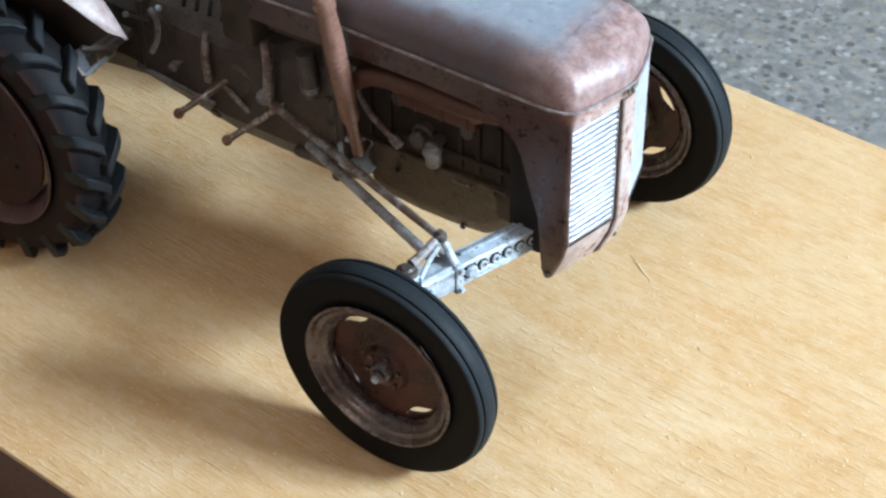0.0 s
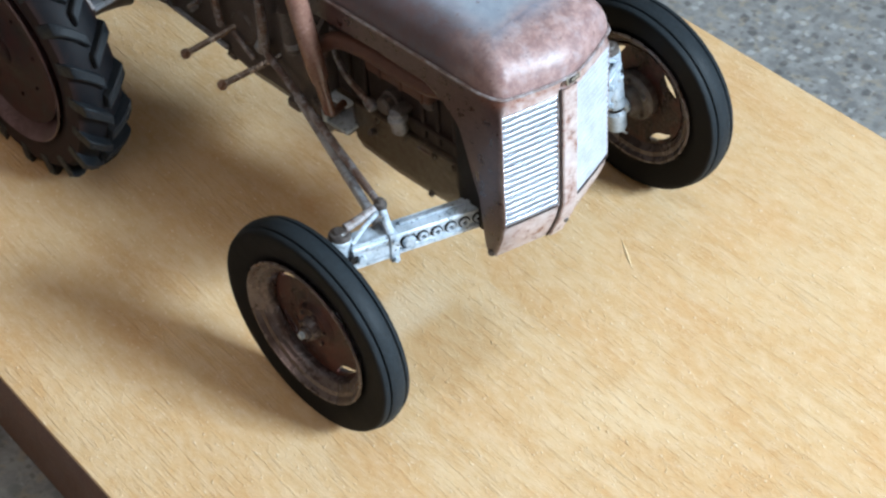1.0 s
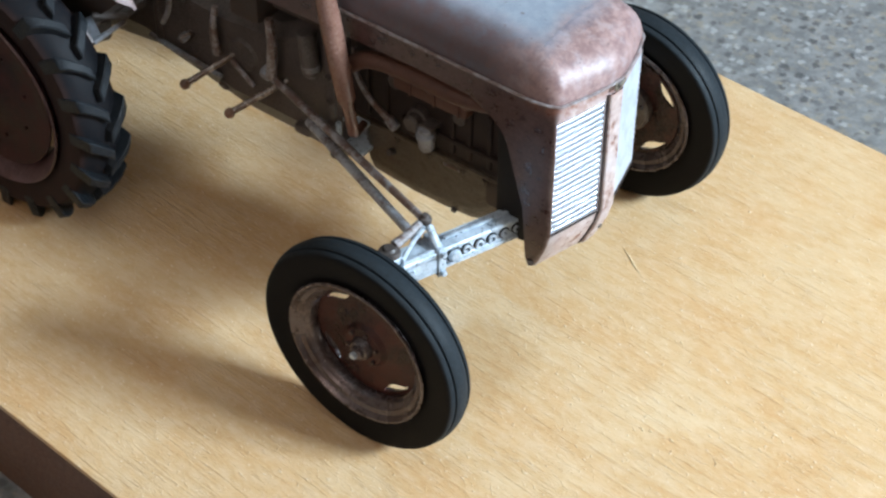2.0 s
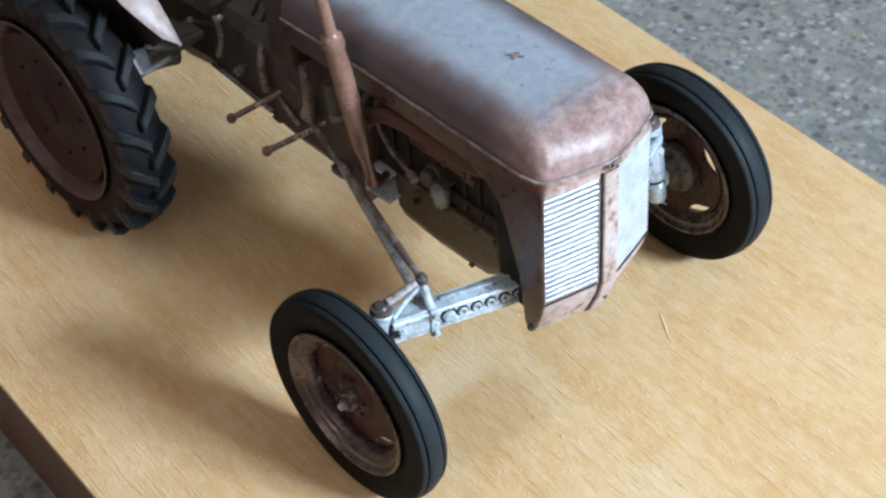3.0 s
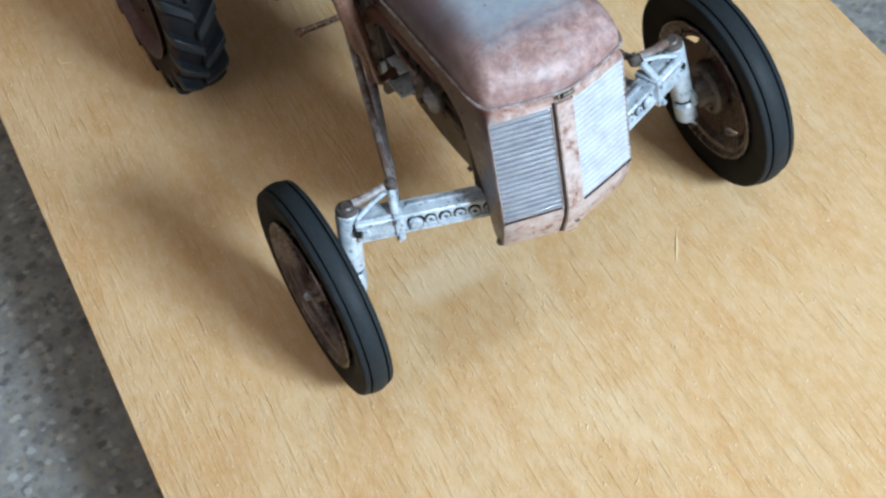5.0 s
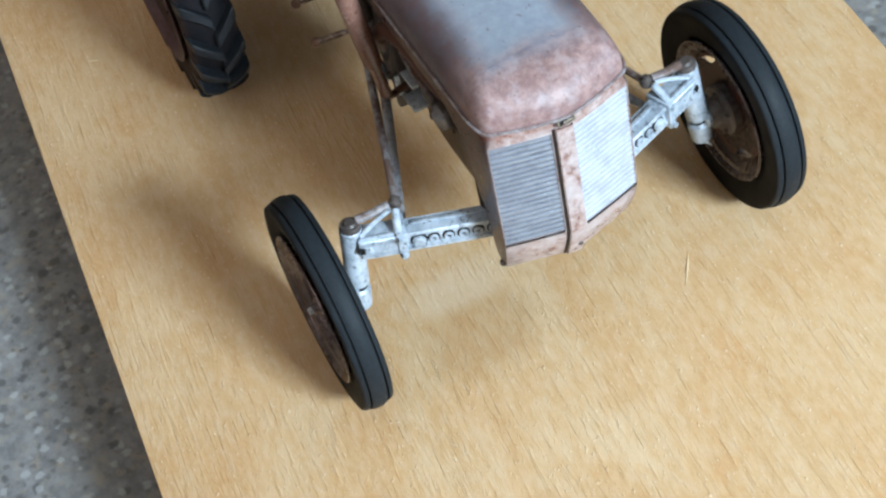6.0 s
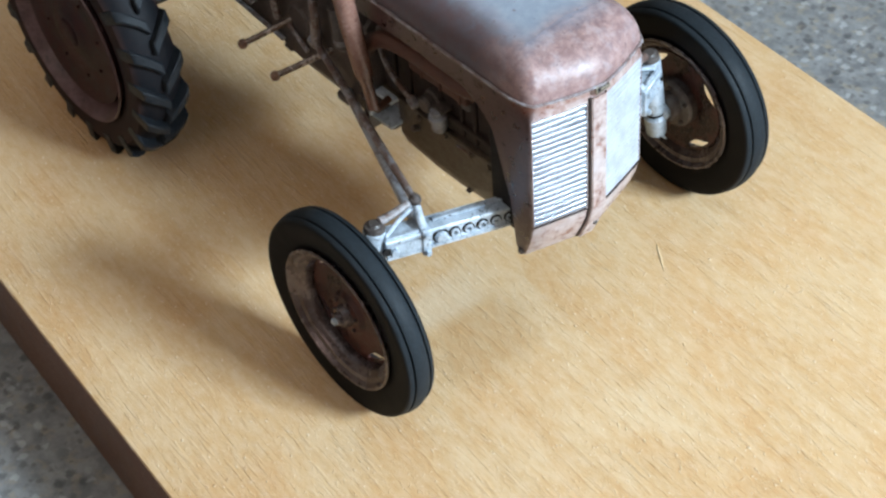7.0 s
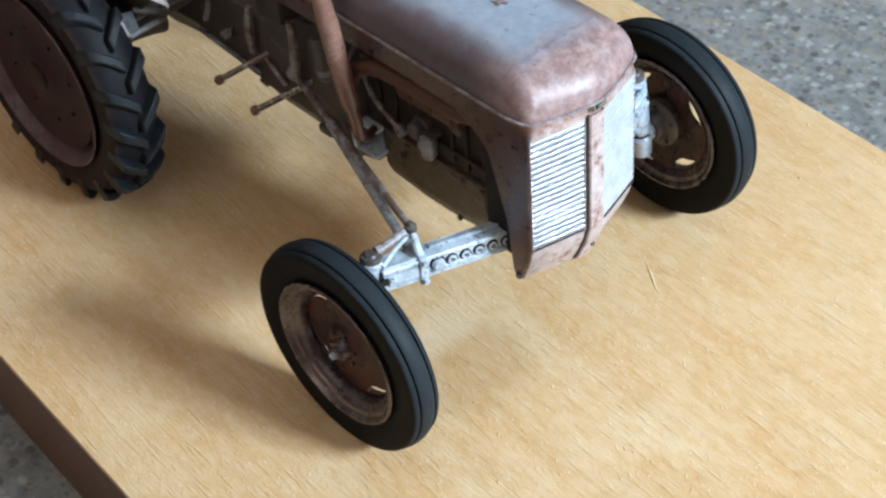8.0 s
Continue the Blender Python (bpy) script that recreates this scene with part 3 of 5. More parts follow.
# ---- the board ----
def board():
    t = math.tan(radians(-4.8))
    x0, x1 = -3.3, 2.1
    e = empty("wooden_board", "pale beech board with dark stained edge, lying on granite", "board")
    # the veneered top lies on a stained core
    core = slab([(x0, -1.343 + t * x0), (x1, -1.343 + t * x1), (x1, 1.407 + t * x1), (x0, 1.407 + t * x0)], BOARD_Z, -0.022, 0.006)
    part("core", core, M_EDGE, e, "dark brown stained board edge")
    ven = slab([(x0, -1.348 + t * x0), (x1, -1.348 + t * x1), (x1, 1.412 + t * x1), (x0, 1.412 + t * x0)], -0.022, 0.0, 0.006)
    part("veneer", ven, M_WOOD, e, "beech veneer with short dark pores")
    rnd = random.Random(5)
    for x, y, turn, n, w in ((0.229, 0.376, -34.5, 0.135, 0.009), (-1.816, -0.903, 60, 0.05, 0.006), (0.639, -0.217, -30, 0.022, 0.007), (0.664, -0.209, -20, 0.018, 0.006),
                             (0.548, 0.155, -30, 0.018, 0.006), (0.731, -0.202, -15, 0.02, 0.005), (0.873, -0.197, -35, 0.024, 0.005), (0.248, -0.419, 20, 0.016, 0.005),
                             (0.387, -0.047, -30, 0.018, 0.005), (0.253, -0.076, -10, 0.014, 0.005), (0.456, -0.556, -40, 0.018, 0.005)):
        bm = bmesh.new()
        ring = []
        for k in range(7):
            s = k / 6
            ww = w * math.sin(math.pi * min(max(s, 0.04), 0.96)) * (0.8 + 0.4 * rnd.random())
            c = (s - 0.5) * n
            ring.append([bm.verts.new((c, -ww / 2, 0.0006)), bm.verts.new((c, 0, 0.001 + 0.26 * ww)), bm.verts.new((c, ww / 2, 0.0006))])
        for a, b in zip(ring, ring[1:]):
            for i in range(2):
                bm.faces.new((a[i], a[i + 1], b[i + 1], b[i]))
            bm.faces.new((a[2], a[0], b[0], b[2]))
        bm.transform(pose(x, y, 0, 0, 0, turn))
        part("splinter", bm, M_SPLINTER, e, "pale raised wood splinter")


board()

# ---- the tractor ----
tractor = empty("model_tractor", "weathered grey scale-model farm tractor with rust-brown nose, standing on the board", "model tractor")


def outline(steps=40):
    """The hood's plan from its right rear to the middle of the nose: points and their ways inward."""
    pts = []
    for i in range(20):
        s = i / 20
        x = -0.76 + s * 0.95
        pts.append(Vector((x, -0.232 + 0.010 * s, 0)))
    a, b = Vector((0.19, -0.222, 0)), Vector((0.292, -0.187, 0))
    c = Vector((0.284, -0.222, 0))
    for i in range(9):
        s = i / 8
        pts.append(a * (1 - s) ** 2 + c * 2 * s * (1 - s) + b * s * s)
    for i in range(1, 11):
        s = i / 10
        pts.append(Vector((0.292 + 0.052 * (1 - (1 - s) ** 1.5), -0.185 * (1 - s), 0)))
    ways = []
    for i in range(len(pts)):
        d = (pts[min(i + 1, len(pts) - 1)] - pts[max(i - 1, 0)]).normalized()
        ways.append(Vector((-d.y, d.x, 0)))
    ways[-1] = Vector((-1, 0, 0))
    return pts, ways


OUT, INW = outline()
LIP = 1.008


def lip(x):
    """The height of the hood's edge, which climbs a little towards the rear."""
    return LIP + 0.026 * min(max((0.20 - x) / 0.65, 0.0), 1.0)


def both(row):
    return row + [Vector((p.x, -p.y, p.z)) for p in reversed(row[:-1])]


def dome(inset, height):
    """The hood's skin, drawn in by inset, as rows from its edge to its top."""
    rows, n = [], 9
    for k in range(n + 1):
        f = k / n * math.pi / 2
        h, d = math.sin(f) ** (2 / 2.3), 1 - math.cos(f) ** (2 / 2.3)
        row = []
        for p, w in zip(OUT, INW):
            front = min(max((p.x - 0.16) / 0.14, 0), 1)
            aim = Vector((min(p.x, 0.19) - 0.02 * front, p.y * 0.55, 0))
            e = p + w * inset
            q = e.lerp(aim, d)
            q.z = lip(p.x) * (1 - h) + h * (LIP + height + 0.012 * min(1, (0.3 - p.x) / 0.5))
            row.append(q)
        row[-1].y = 0
        rows.append(row)
    cols = []
    m = 8
    for p in rows[-1]:
        row = []
        for j in range(m + 1):
            y = p.y * (1 - j / m)
            rise = (p.y ** 2 - y ** 2) / 0.12 * 0.035 + 0.105 * (abs(p.y) - abs(y))
            row.append(Vector((p.x, y, p.z + rise)))
        cols.append(row)
    return [both(r) for r in rows], [r + [Vector((p.x, -p.y, p.z)) for p in reversed(r[:-1])] for r in cols]


def hood():
    rows, cols = dome(0.0, 0.113)
    inner, inner_cols = dome(0.012, 0.099)
    bm = grid(rows)
    grid(cols, bm=bm)
    grid(inner, bm=bm)
    grid(inner_cols, bm=bm)
    grid([rows[0], inner[0]], bm=bm)
    bmesh.ops.remove_doubles(bm, verts=bm.verts[:], dist=2e-4)
    bmesh.ops.dissolve_degenerate(bm, edges=bm.edges[:], dist=2e-3)
    h = part("hood", bm, M_HOOD, tractor, "grey painted hood misted with rust brown", sharp=50)
    row = [p - w * 0.004 + Vector((0, 0, lip(p.x) - 0.003)) for p, w in zip(OUT, INW)]
    row[-1].y = 0
    part("hood_rim", sweep(both(row), 0.0048, 8, steps=1), M_BEAD, h, "pale worn rolled hood edge")
    # a small cross-shaped stain of chipped paint
    bm = box(-0.022, 0.022, -0.004, 0.004, -0.0015, 0.0015, m=pose(-0.022, 0.0, 1.1496, 0, 0, 28))
    box(-0.016, 0.018, -0.003, 0.004, -0.0012, 0.0012, m=pose(-0.022, 0.0, 1.1494, 0, 0, 112), bm=bm)
    part("paint_chip", bm, M_CHIP, h, "brown cross-shaped chip in the paint")


ARCH = [(-0.80, 0.934), (-0.40, 0.933), (-0.20, 0.931), (0.0, 0.919), (0.066, 0.888), (0.112, 0.844), (0.147, 0.79), (0.169, 0.73), (0.185, 0.66), (0.193, 0.58), (0.198, 0.50), (0.201, 0.445), (0.207, 0.418), (0.222, 0.405), (0.36, 0.400)]


def arch_z(x):
    for (xa, za), (xb, zb) in zip(ARCH, ARCH[1:]):
        if x <= xb:
            s = (x - xa) / (xb - xa)
            return za + (zb - za) * s
    return ARCH[-1][1]


GZ0, GZ1 = 0.562, 0.950
CORNER = 0.211                                             # the grille's outer edge from the middle


def nose(y):
    """How far ahead the grille stands, at a distance from the tractor's middle."""
    s = 1 - min(abs(y) / CORNER, 1.0)
    return 0.287 + 0.053 * (1 - (1 - s) ** 1.1)


def tucked(x, y, z):
    """A point of the shell, rolled back under the nose below the grille."""
    t = max(0.0, (0.560 - z) / 0.16)
    back = 0.060 * t ** 1.35 * min(max((x - 0.196) / 0.085, 0.0), 1.0)
    return Vector((x - back, y * (1 - 0.07 * t * t), z))


def shell():
    sides = {-1: (0.046, CORNER), 1: (0.016, 0.203)}       # the grille openings' inner and outer edges
    def half(side):
        """Columns of the skin from the rear of one side to the middle of the nose: place at the grille, place under the hood."""
        g0, g1 = sides[side]
        cols = []
        for i in range(19):
            n = 4 if OUT[i].x > 0.0 else 1
            for k in range(n):
                p = OUT[i].lerp(OUT[i + 1], k / n) + Vector((0, 0.006, 0))
                cols.append((p, p))
        a, c, b = Vector((0.19, -0.216, 0)), Vector((0.284, -0.2175, 0)), Vector((nose(g1 + 0.002), -g1 - 0.002, 0))
        ra, rc, rb = OUT[20] + Vector((0, 0.006, 0)), Vector((0.278, -0.216, 0)), Vector((0.286, -0.184, 0))
        for i in range(13):
            s = i / 12
            low = a * (1 - s) ** 3 + (a * 0.35 + c * 0.65) * 3 * s * (1 - s) ** 2 + c * 3 * s * s * (1 - s) + b * s ** 3
            cols.append((low, ra * (1 - s) ** 2 + rc * 2 * s * (1 - s) + rb * s * s))
        first = len(cols)
        for k in range(9):
            y = g1 + (g0 - g1) * k / 8
            f = 0.184 * y / g1
            cols.append((Vector((nose(y), -y, 0)), Vector((0.286 + 0.052 * (1 - (f / 0.185) ** 1.5), -f, 0))))
        last = len(cols) - 1
        y = g0 * 0.5
        cols.append((Vector((nose(y), -y, 0)), Vector((nose(y) - 0.002, -y * 0.9, 0))))
        rows = []
        for p, r in cols:
            zb = arch_z(p.x)
            front = p.x > 0.196
            if zb < 0.5:
                zs = [zb, zb + 0.006, zb + 0.02, 0.46, 0.51, GZ0]
            else:
                zs = [zb + (GZ1 - zb) * k for k in (0, 0.03, 0.08, 0.2, 0.35, 0.5)]
            zs += [zs[-1] + (GZ1 - zs[-1]) * k / 4 for k in (1, 2, 3, 4)] + [0.975, lip(r.x) - 0.004]
            col = []
            for z in zs:
                blend = min(max((z - GZ1) / 0.045, 0.0), 1.0)
                q = p.lerp(r, blend)
                v = tucked(q.x, q.y, z) if front else Vector((q.x, q.y, z))
                if z < zb + 0.004:
                    v.y += 0.005
                col.append(Vector((v.x, -side * v.y, z)))
            rows.append(col)
        return rows, first, last
    right, r0, r1 = half(-1)
    left, l0, l1 = half(1)
    mid = [[tucked(nose(0), 0.0, p.z) for p in right[-1]]]
    full = right + mid + left[::-1]
    n = len(full)
    def open_cell(i, j):
        k = n - 2 - i
        return 5 <= j <= 8 and (r0 <= i < r1 or l0 <= k < l1)
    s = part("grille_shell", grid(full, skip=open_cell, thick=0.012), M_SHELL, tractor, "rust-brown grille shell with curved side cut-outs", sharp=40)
    for side in (-1, 1):
        g0, g1 = sides[side]
        def across(t, push=0.0):
            y = g0 + 0.001 + (g1 - g0 - 0.001) * t
            return Vector((nose(y) - 0.004 + push, side * (y + push * 0.35), 0))
        st = [i / 8 for i in range(9)]
        back = grid([[across(t, -0.010) + Vector((0, 0, z)) for t in st] for z in (GZ0 - 0.008, GZ1 + 0.008)], thick=0.004)
        g = part("grille", back, M_GRIME, tractor, "silver grille of horizontal slats with grimy gaps")
        count = 20
        pitch = (GZ1 - GZ0) / count
        for k in range(count):
            zc = GZ0 + (k + 0.5) * pitch
            if side < 0:
                prof = [(-0.006, -0.40), (0.001, -0.39), (0.0036, -0.28), (0.0043, -0.02), (0.0034, 0.20), (0.0, 0.33), (-0.006, 0.33)]
            else:                                          # shallower slats with narrower gaps
                prof = [(-0.006, -0.49), (0.0008, -0.48), (0.0026, -0.36), (0.0031, -0.02), (0.0026, 0.30), (0.0008, 0.43), (-0.006, 0.44)]
            bm = grid([[across(t, dx) + Vector((0, 0, zc + dz * pitch)) for t in st] for dx, dz in prof])
            part("slat", bm, M_GRILLE if side < 0 else M_GRILLE_LIT, g, sharp=60)
        bm = grid([[across(t, 0.0062) + Vector((0, 0, GZ0 - dz)) for t in st] for dz in (-0.001, 0.0045)], thick=0.003)
        part("grille_seam", bm, M_SEAM, g, "dark seam")
    # raised strip down the middle with a dark gap beside it, its bolt and the name plate
    zs = [0.404, 0.412, 0.43, 0.46, 0.50, 0.56, 0.66, 0.76, 0.86, 0.95, 0.968]
    def band(y0, y1, up, edge):
        def at(y, z, dx):
            p = tucked(nose(y), y, z)
            return Vector((p.x + dx, p.y, p.z))
        ys = [(y0, -0.006), (y0, up - edge), (y0 + edge, up), (y1 - edge, up), (y1, up - edge), (y1, -0.006)]
        return grid([[at(y, z, dx) for y, dx in ys] for z in zs])
    gap = part("grille_seam", band(-0.0435, -0.0365, 0.0035, 0.001), M_SEAM, s, "dark gap beside the middle strip")
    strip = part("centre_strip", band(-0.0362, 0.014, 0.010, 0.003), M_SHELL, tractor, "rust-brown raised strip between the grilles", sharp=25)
    b = tucked(nose(0.006), 0.006, 0.468)
    part("bolt", lathe([(0, 0.007), (0.006, 0.007), (0.009, 0.002), (0.009, -0.006)], (b.x + 0.005, -0.002, 0.468), (1, 0, -0.2), 12), M_CAST, strip, "dark round bolt")
    tilt = pose(0.345, -0.006, 0.995, 0, -8, 3)
    plate = part("name_plate", box(-0.004, 0.006, -0.027, 0.027, -0.0125, 0.0125, 0.003, m=tilt), M_PLATE, tractor, "small olive-brown name plate with a dark panel")
    part("plate_panel", box(0.003, 0.0075, -0.022, 0.021, -0.0075, 0.0075, 0.001, m=tilt), M_BLACK, plate, "dark sunk panel")
    part("plate_bar", box(0.004, 0.0092, -0.011, 0.019, -0.0035, 0.0035, 0.001, m=tilt), M_PLATE, plate, "pale bar for the lettering")
    part("bolt", lathe([(0, 0.006), (0.009, 0.006), (0.012, 0.0), (0.012, -0.01)], (0.221, -0.206, 0.420), (0.55, -0.8, 0), 12), M_CAST, s, "small dark bolt head")


hood()
shell()


# ---- wheels ----
def front_wheel(side):
    y0 = side * (0.685 if side < 0 else 0.695)
    out = Vector((0, side, 0))
    grow, wide = (0.990, 0.765) if side < 0 else (0.998, 0.84)      # the two moulded tyres differ a little
    c = Vector((0, y0, 0.343 * grow))
    half_tread = [(0.218, 0.034), (0.236, 0.044), (0.262, 0.053), (0.290, 0.0575), (0.312, 0.0605), (0.325, 0.0610), (0.3305, 0.0590), (0.3330, 0.0550), (0.3365, 0.0405),
                  (0.3355, 0.0395), (0.3275, 0.0388), (0.3275, 0.0325), (0.3375, 0.0316), (0.3405, 0.0250), (0.3425, 0.0120), (0.343, 0.001)]
    prof = [(r, -h) for r, h in half_tread] + list(reversed(half_tread))
    tyre = part("tyre", lathe([(r * grow, h * wide) for r, h in prof], c, out, 72, closed=True), M_RUBBER, tractor, "smooth black ribbed front tyre", sharp=40)
    half_rim = [(0.238, 0.050), (0.243, 0.056), (0.249, 0.057), (0.252, 0.052), (0.247, 0.045)]
    bowl = [(0.226, 0.036), (0.214, 0.022), (0.204, 0.014), (0.200, 0.0)]
    skin = [(0.233, 0.046), (0.231, 0.042), (0.224, 0.039), (0.217, 0.037), (0.214, 0.033), (0.206, 0.026), (0.198, 0.022), (0.196, 0.019), (0.193, 0.010), (0.191, 0.0)]
    inner = [(0.220, 0.050), (0.196, 0.046), (0.192, 0.030)] + skin[-3:] if side < 0 else skin
    rim_prof = half_rim + bowl + [(r, -h) for r, h in reversed(bowl)] + [(r, -h) for r, h in reversed(half_rim)] + [(r, -h) for r, h in inner] + list(reversed(skin[:-1]))
    wheel = part("front_rim", lathe([(r * 0.94, h * 0.92) for r, h in rim_prof], c, out, 64, closed=True), M_RIM, tractor, "rusty front wheel rim worn to bare metal")
    # dished disc with four crescent holes
    m = frame_at(c, out)
    seg = 96
    radii = [0.030, 0.062, 0.075, 0.105, 0.128, None, 0.171, 0.183]
    high = [0.014, 0.012, -0.002, -0.007, -0.010, -0.010, -0.010, -0.012]
    first = 126 if side < 0 else -36
    rows = []
    for r, h in zip(radii, high):
        row = []
        for k in range(seg + 1):
            a = (360 * k / seg + 45 - first) % 90 - 45
            rr = r
            if r is None:
                rr = 0.168 - 0.025 * max(0.0, math.cos(min(abs(a) / 19, 1) * math.pi / 2))
            t = 2 * math.pi * k / seg
            row.append(m @ Vector((rr * math.cos(t), rr * math.sin(t), h)))
        rows.append(row)
    def hole(i, j):
        a = (360 * (j + 0.5) / seg + 45 - first) % 90 - 45
        return i == 5 and abs(a) < 19
    disc = part("disc", grid(rows, skip=hole, thick=0.008), M_DISC, wheel, "rust-brown disc with four crescent holes")
    part("hub_cap", lathe([(0, 0.050), (0.014, 0.050), (0.020, 0.046), (0.022, 0.036), (0.030, 0.034), (0.034, 0.026), (0.038, 0.012), (0.040, 0.006), (0.042, -0.004)], c, out, 24), M_RIM, wheel, "worn metal hub cap")
    part("hub_nut", lathe([(0, 0.062), (0.009, 0.062), (0.012, 0.058), (0.012, 0.046)], c, out, 6), M_SILVER, wheel, "bright worn hub nut")
    for k in range(6):
        a = math.radians(60 * k + 15)
        part("wheel_bolt", lathe([(0, 0.014), (0.005, 0.014), (0.007, 0.010), (0.007, -0.006)], m @ Vector((0.052 * math.cos(a), 0.052 * math.sin(a), 0.008)), out, 6), M_RIM, wheel)
    # inner side: brake-drum-like hub
    for k in range(5):
        a = math.radians(72 * k + 10)
        part("wheel_bolt", lathe([(0, 0.012), (0.006, 0.012), (0.008, 0.008), (0.008, -0.004)], m @ Vector((0.066 * math.cos(a), 0.066 * math.sin(a), -0.048)), -out, 6), M_HUB, wheel)
    part("hub_drum", lathe([(0, -0.085), (0.040, -0.085), (0.046, -0.078), (0.050, -0.050), (0.078, -0.046), (0.084, -0.038), (0.084, -0.012), (0, -0.012)], c, out, 28), M_HUB, wheel, "grey-brown hub drum")


for s in (-1, 1):
    front_wheel(s)


def rear_wheel(side):
    R, half, cx = 0.485, 0.086, -1.551
    c = Vector((cx, side * 0.563, R))
    out = Vector((0, side, 0))
    m = frame_at(c, out)
    Rc = 0.452
    skin = [(0.305, 0.064), (0.33, 0.078), (0.355, half - 0.001), (0.39, half + 0.002), (0.418, half), (0.436, 0.068), (0.449, 0.036)]
    prof = skin + [(Rc, 0.0)] + [(r, -h) for r, h in reversed(skin)]
    tyre = part("rear_tyre", lathe(prof, c, out, 80, closed=True), M_REAR, tractor, "dusty black rear tyre with heavy slanted lugs", sharp=30)
    count = 20
    for sd in (-1, 1):
        # stations from the middle of the tread to the shoulder and down the side
        st = [(-0.004 * sd, 0.442, R - 0.003, -0.02), (0.026 * sd, 0.44, R, 0.050), (0.060 * sd, 0.43, R - 0.005, 0.115), (0.085 * sd, 0.41, R - 0.018, 0.155), (0.090 * sd, 0.38, 0.418, 0.165)]
        wid = [0.024, 0.021, 0.022, 0.024, 0.024]
        own = bmesh.new()
        rings = []
        for (y, rb, rt, da), wd in zip(st, wid):
            ring = []
            for r, sg, k2 in ((rb, -1, 1.25), (rt, -1, 0.9), (rt, 1, 0.9), (rb, 1, 1.25)):
                a = da + sg * wd * k2 / 0.48
                ring.append(own.verts.new(Vector((r * math.cos(a), side * y, r * math.sin(a)))))
            rings.append(ring)
        for a, b in zip(rings, rings[1:]):
            for i in range(4):
                own.faces.new((a[i], a[(i + 1) % 4], b[(i + 1) % 4], b[i]))
        own.faces.new(rings[0])
        own.faces.new(rings[-1])
        bmesh.ops.recalc_face_normals(own, faces=own.faces[:])
        bmesh.ops.bevel(own, geom=[e for e in own.edges if e.calc_face_angle(0) > 0.6], offset=0.004, segments=1, affect="EDGES")
        lug = part("lug", own, M_DUSTY, tyre, sharp=30)
        for k in range(count):
            ob = lug if k == 0 else lug.copy()
            if k:
                scene.collection.objects.link(ob)
            ob.matrix_basis = Matrix.Translation(c * S) @ Matrix.Rotation(2 * math.pi * (k + (0.5 if sd > 0 else 0)) / count, 4, "Y")
    q = 0.79
    rim_prof = [(0.402, 0.086), (0.410, 0.091), (0.416, 0.086), (0.404, 0.076), (0.385, 0.062), (0.372, 0.045), (0.355, 0.030), (0.350, -0.030), (0.372, -0.045), (0.385, -0.062), (0.404, -0.076), (0.416, -0.086), (0.410, -0.091), (0.402, -0.086),
                (0.375, -0.062), (0.362, -0.045), (0.340, -0.030), (0.340, 0.026), (0.362, 0.045), (0.375, 0.062)]
    rim = part("rear_rim", lathe([(r * q, h * 1.10) for r, h in rim_prof], c, out, 64, closed=True), M_REAR_RIM, tractor, "dusty mauve-brown rear wheel rim")
    disc = [(0.0, 0.040), (0.060, 0.040), (0.066, 0.036), (0.070, 0.028), (0.110, 0.024), (0.125, 0.016), (0.20, 0.005), (0.26, 0.000), (0.315, 0.012), (0.345, 0.014), (0.345, 0.004), (0.315, 0.000), (0.26, -0.014), (0.12, -0.01), (0.0, -0.01)]
    part("disc", lathe([(r * q, h * 0.7 + 0.058) for r, h in disc], c, out, 56), M_MAROON, rim, "dark maroon dished rear wheel disc")
    for k in range(8):
        a = 2 * math.pi * (k + 0.3) / 8
        part("wheel_bolt", lathe([(0, 0.006), (0.0045, 0.006), (0.006, 0.004), (0.006, -0.006)], m @ Vector((0.172 * math.cos(a), 0.172 * math.sin(a), 0.062)), out, 6), M_MAROON, rim)
    part("drum", lathe([(0, -0.17), (0.10, -0.17), (0.15, -0.16), (0.165, -0.15), (0.165, -0.03), (0, -0.03)], c, out, 40), M_CAST, rim, "brown brake drum")


for s in (-1, 1):
    rear_wheel(s)


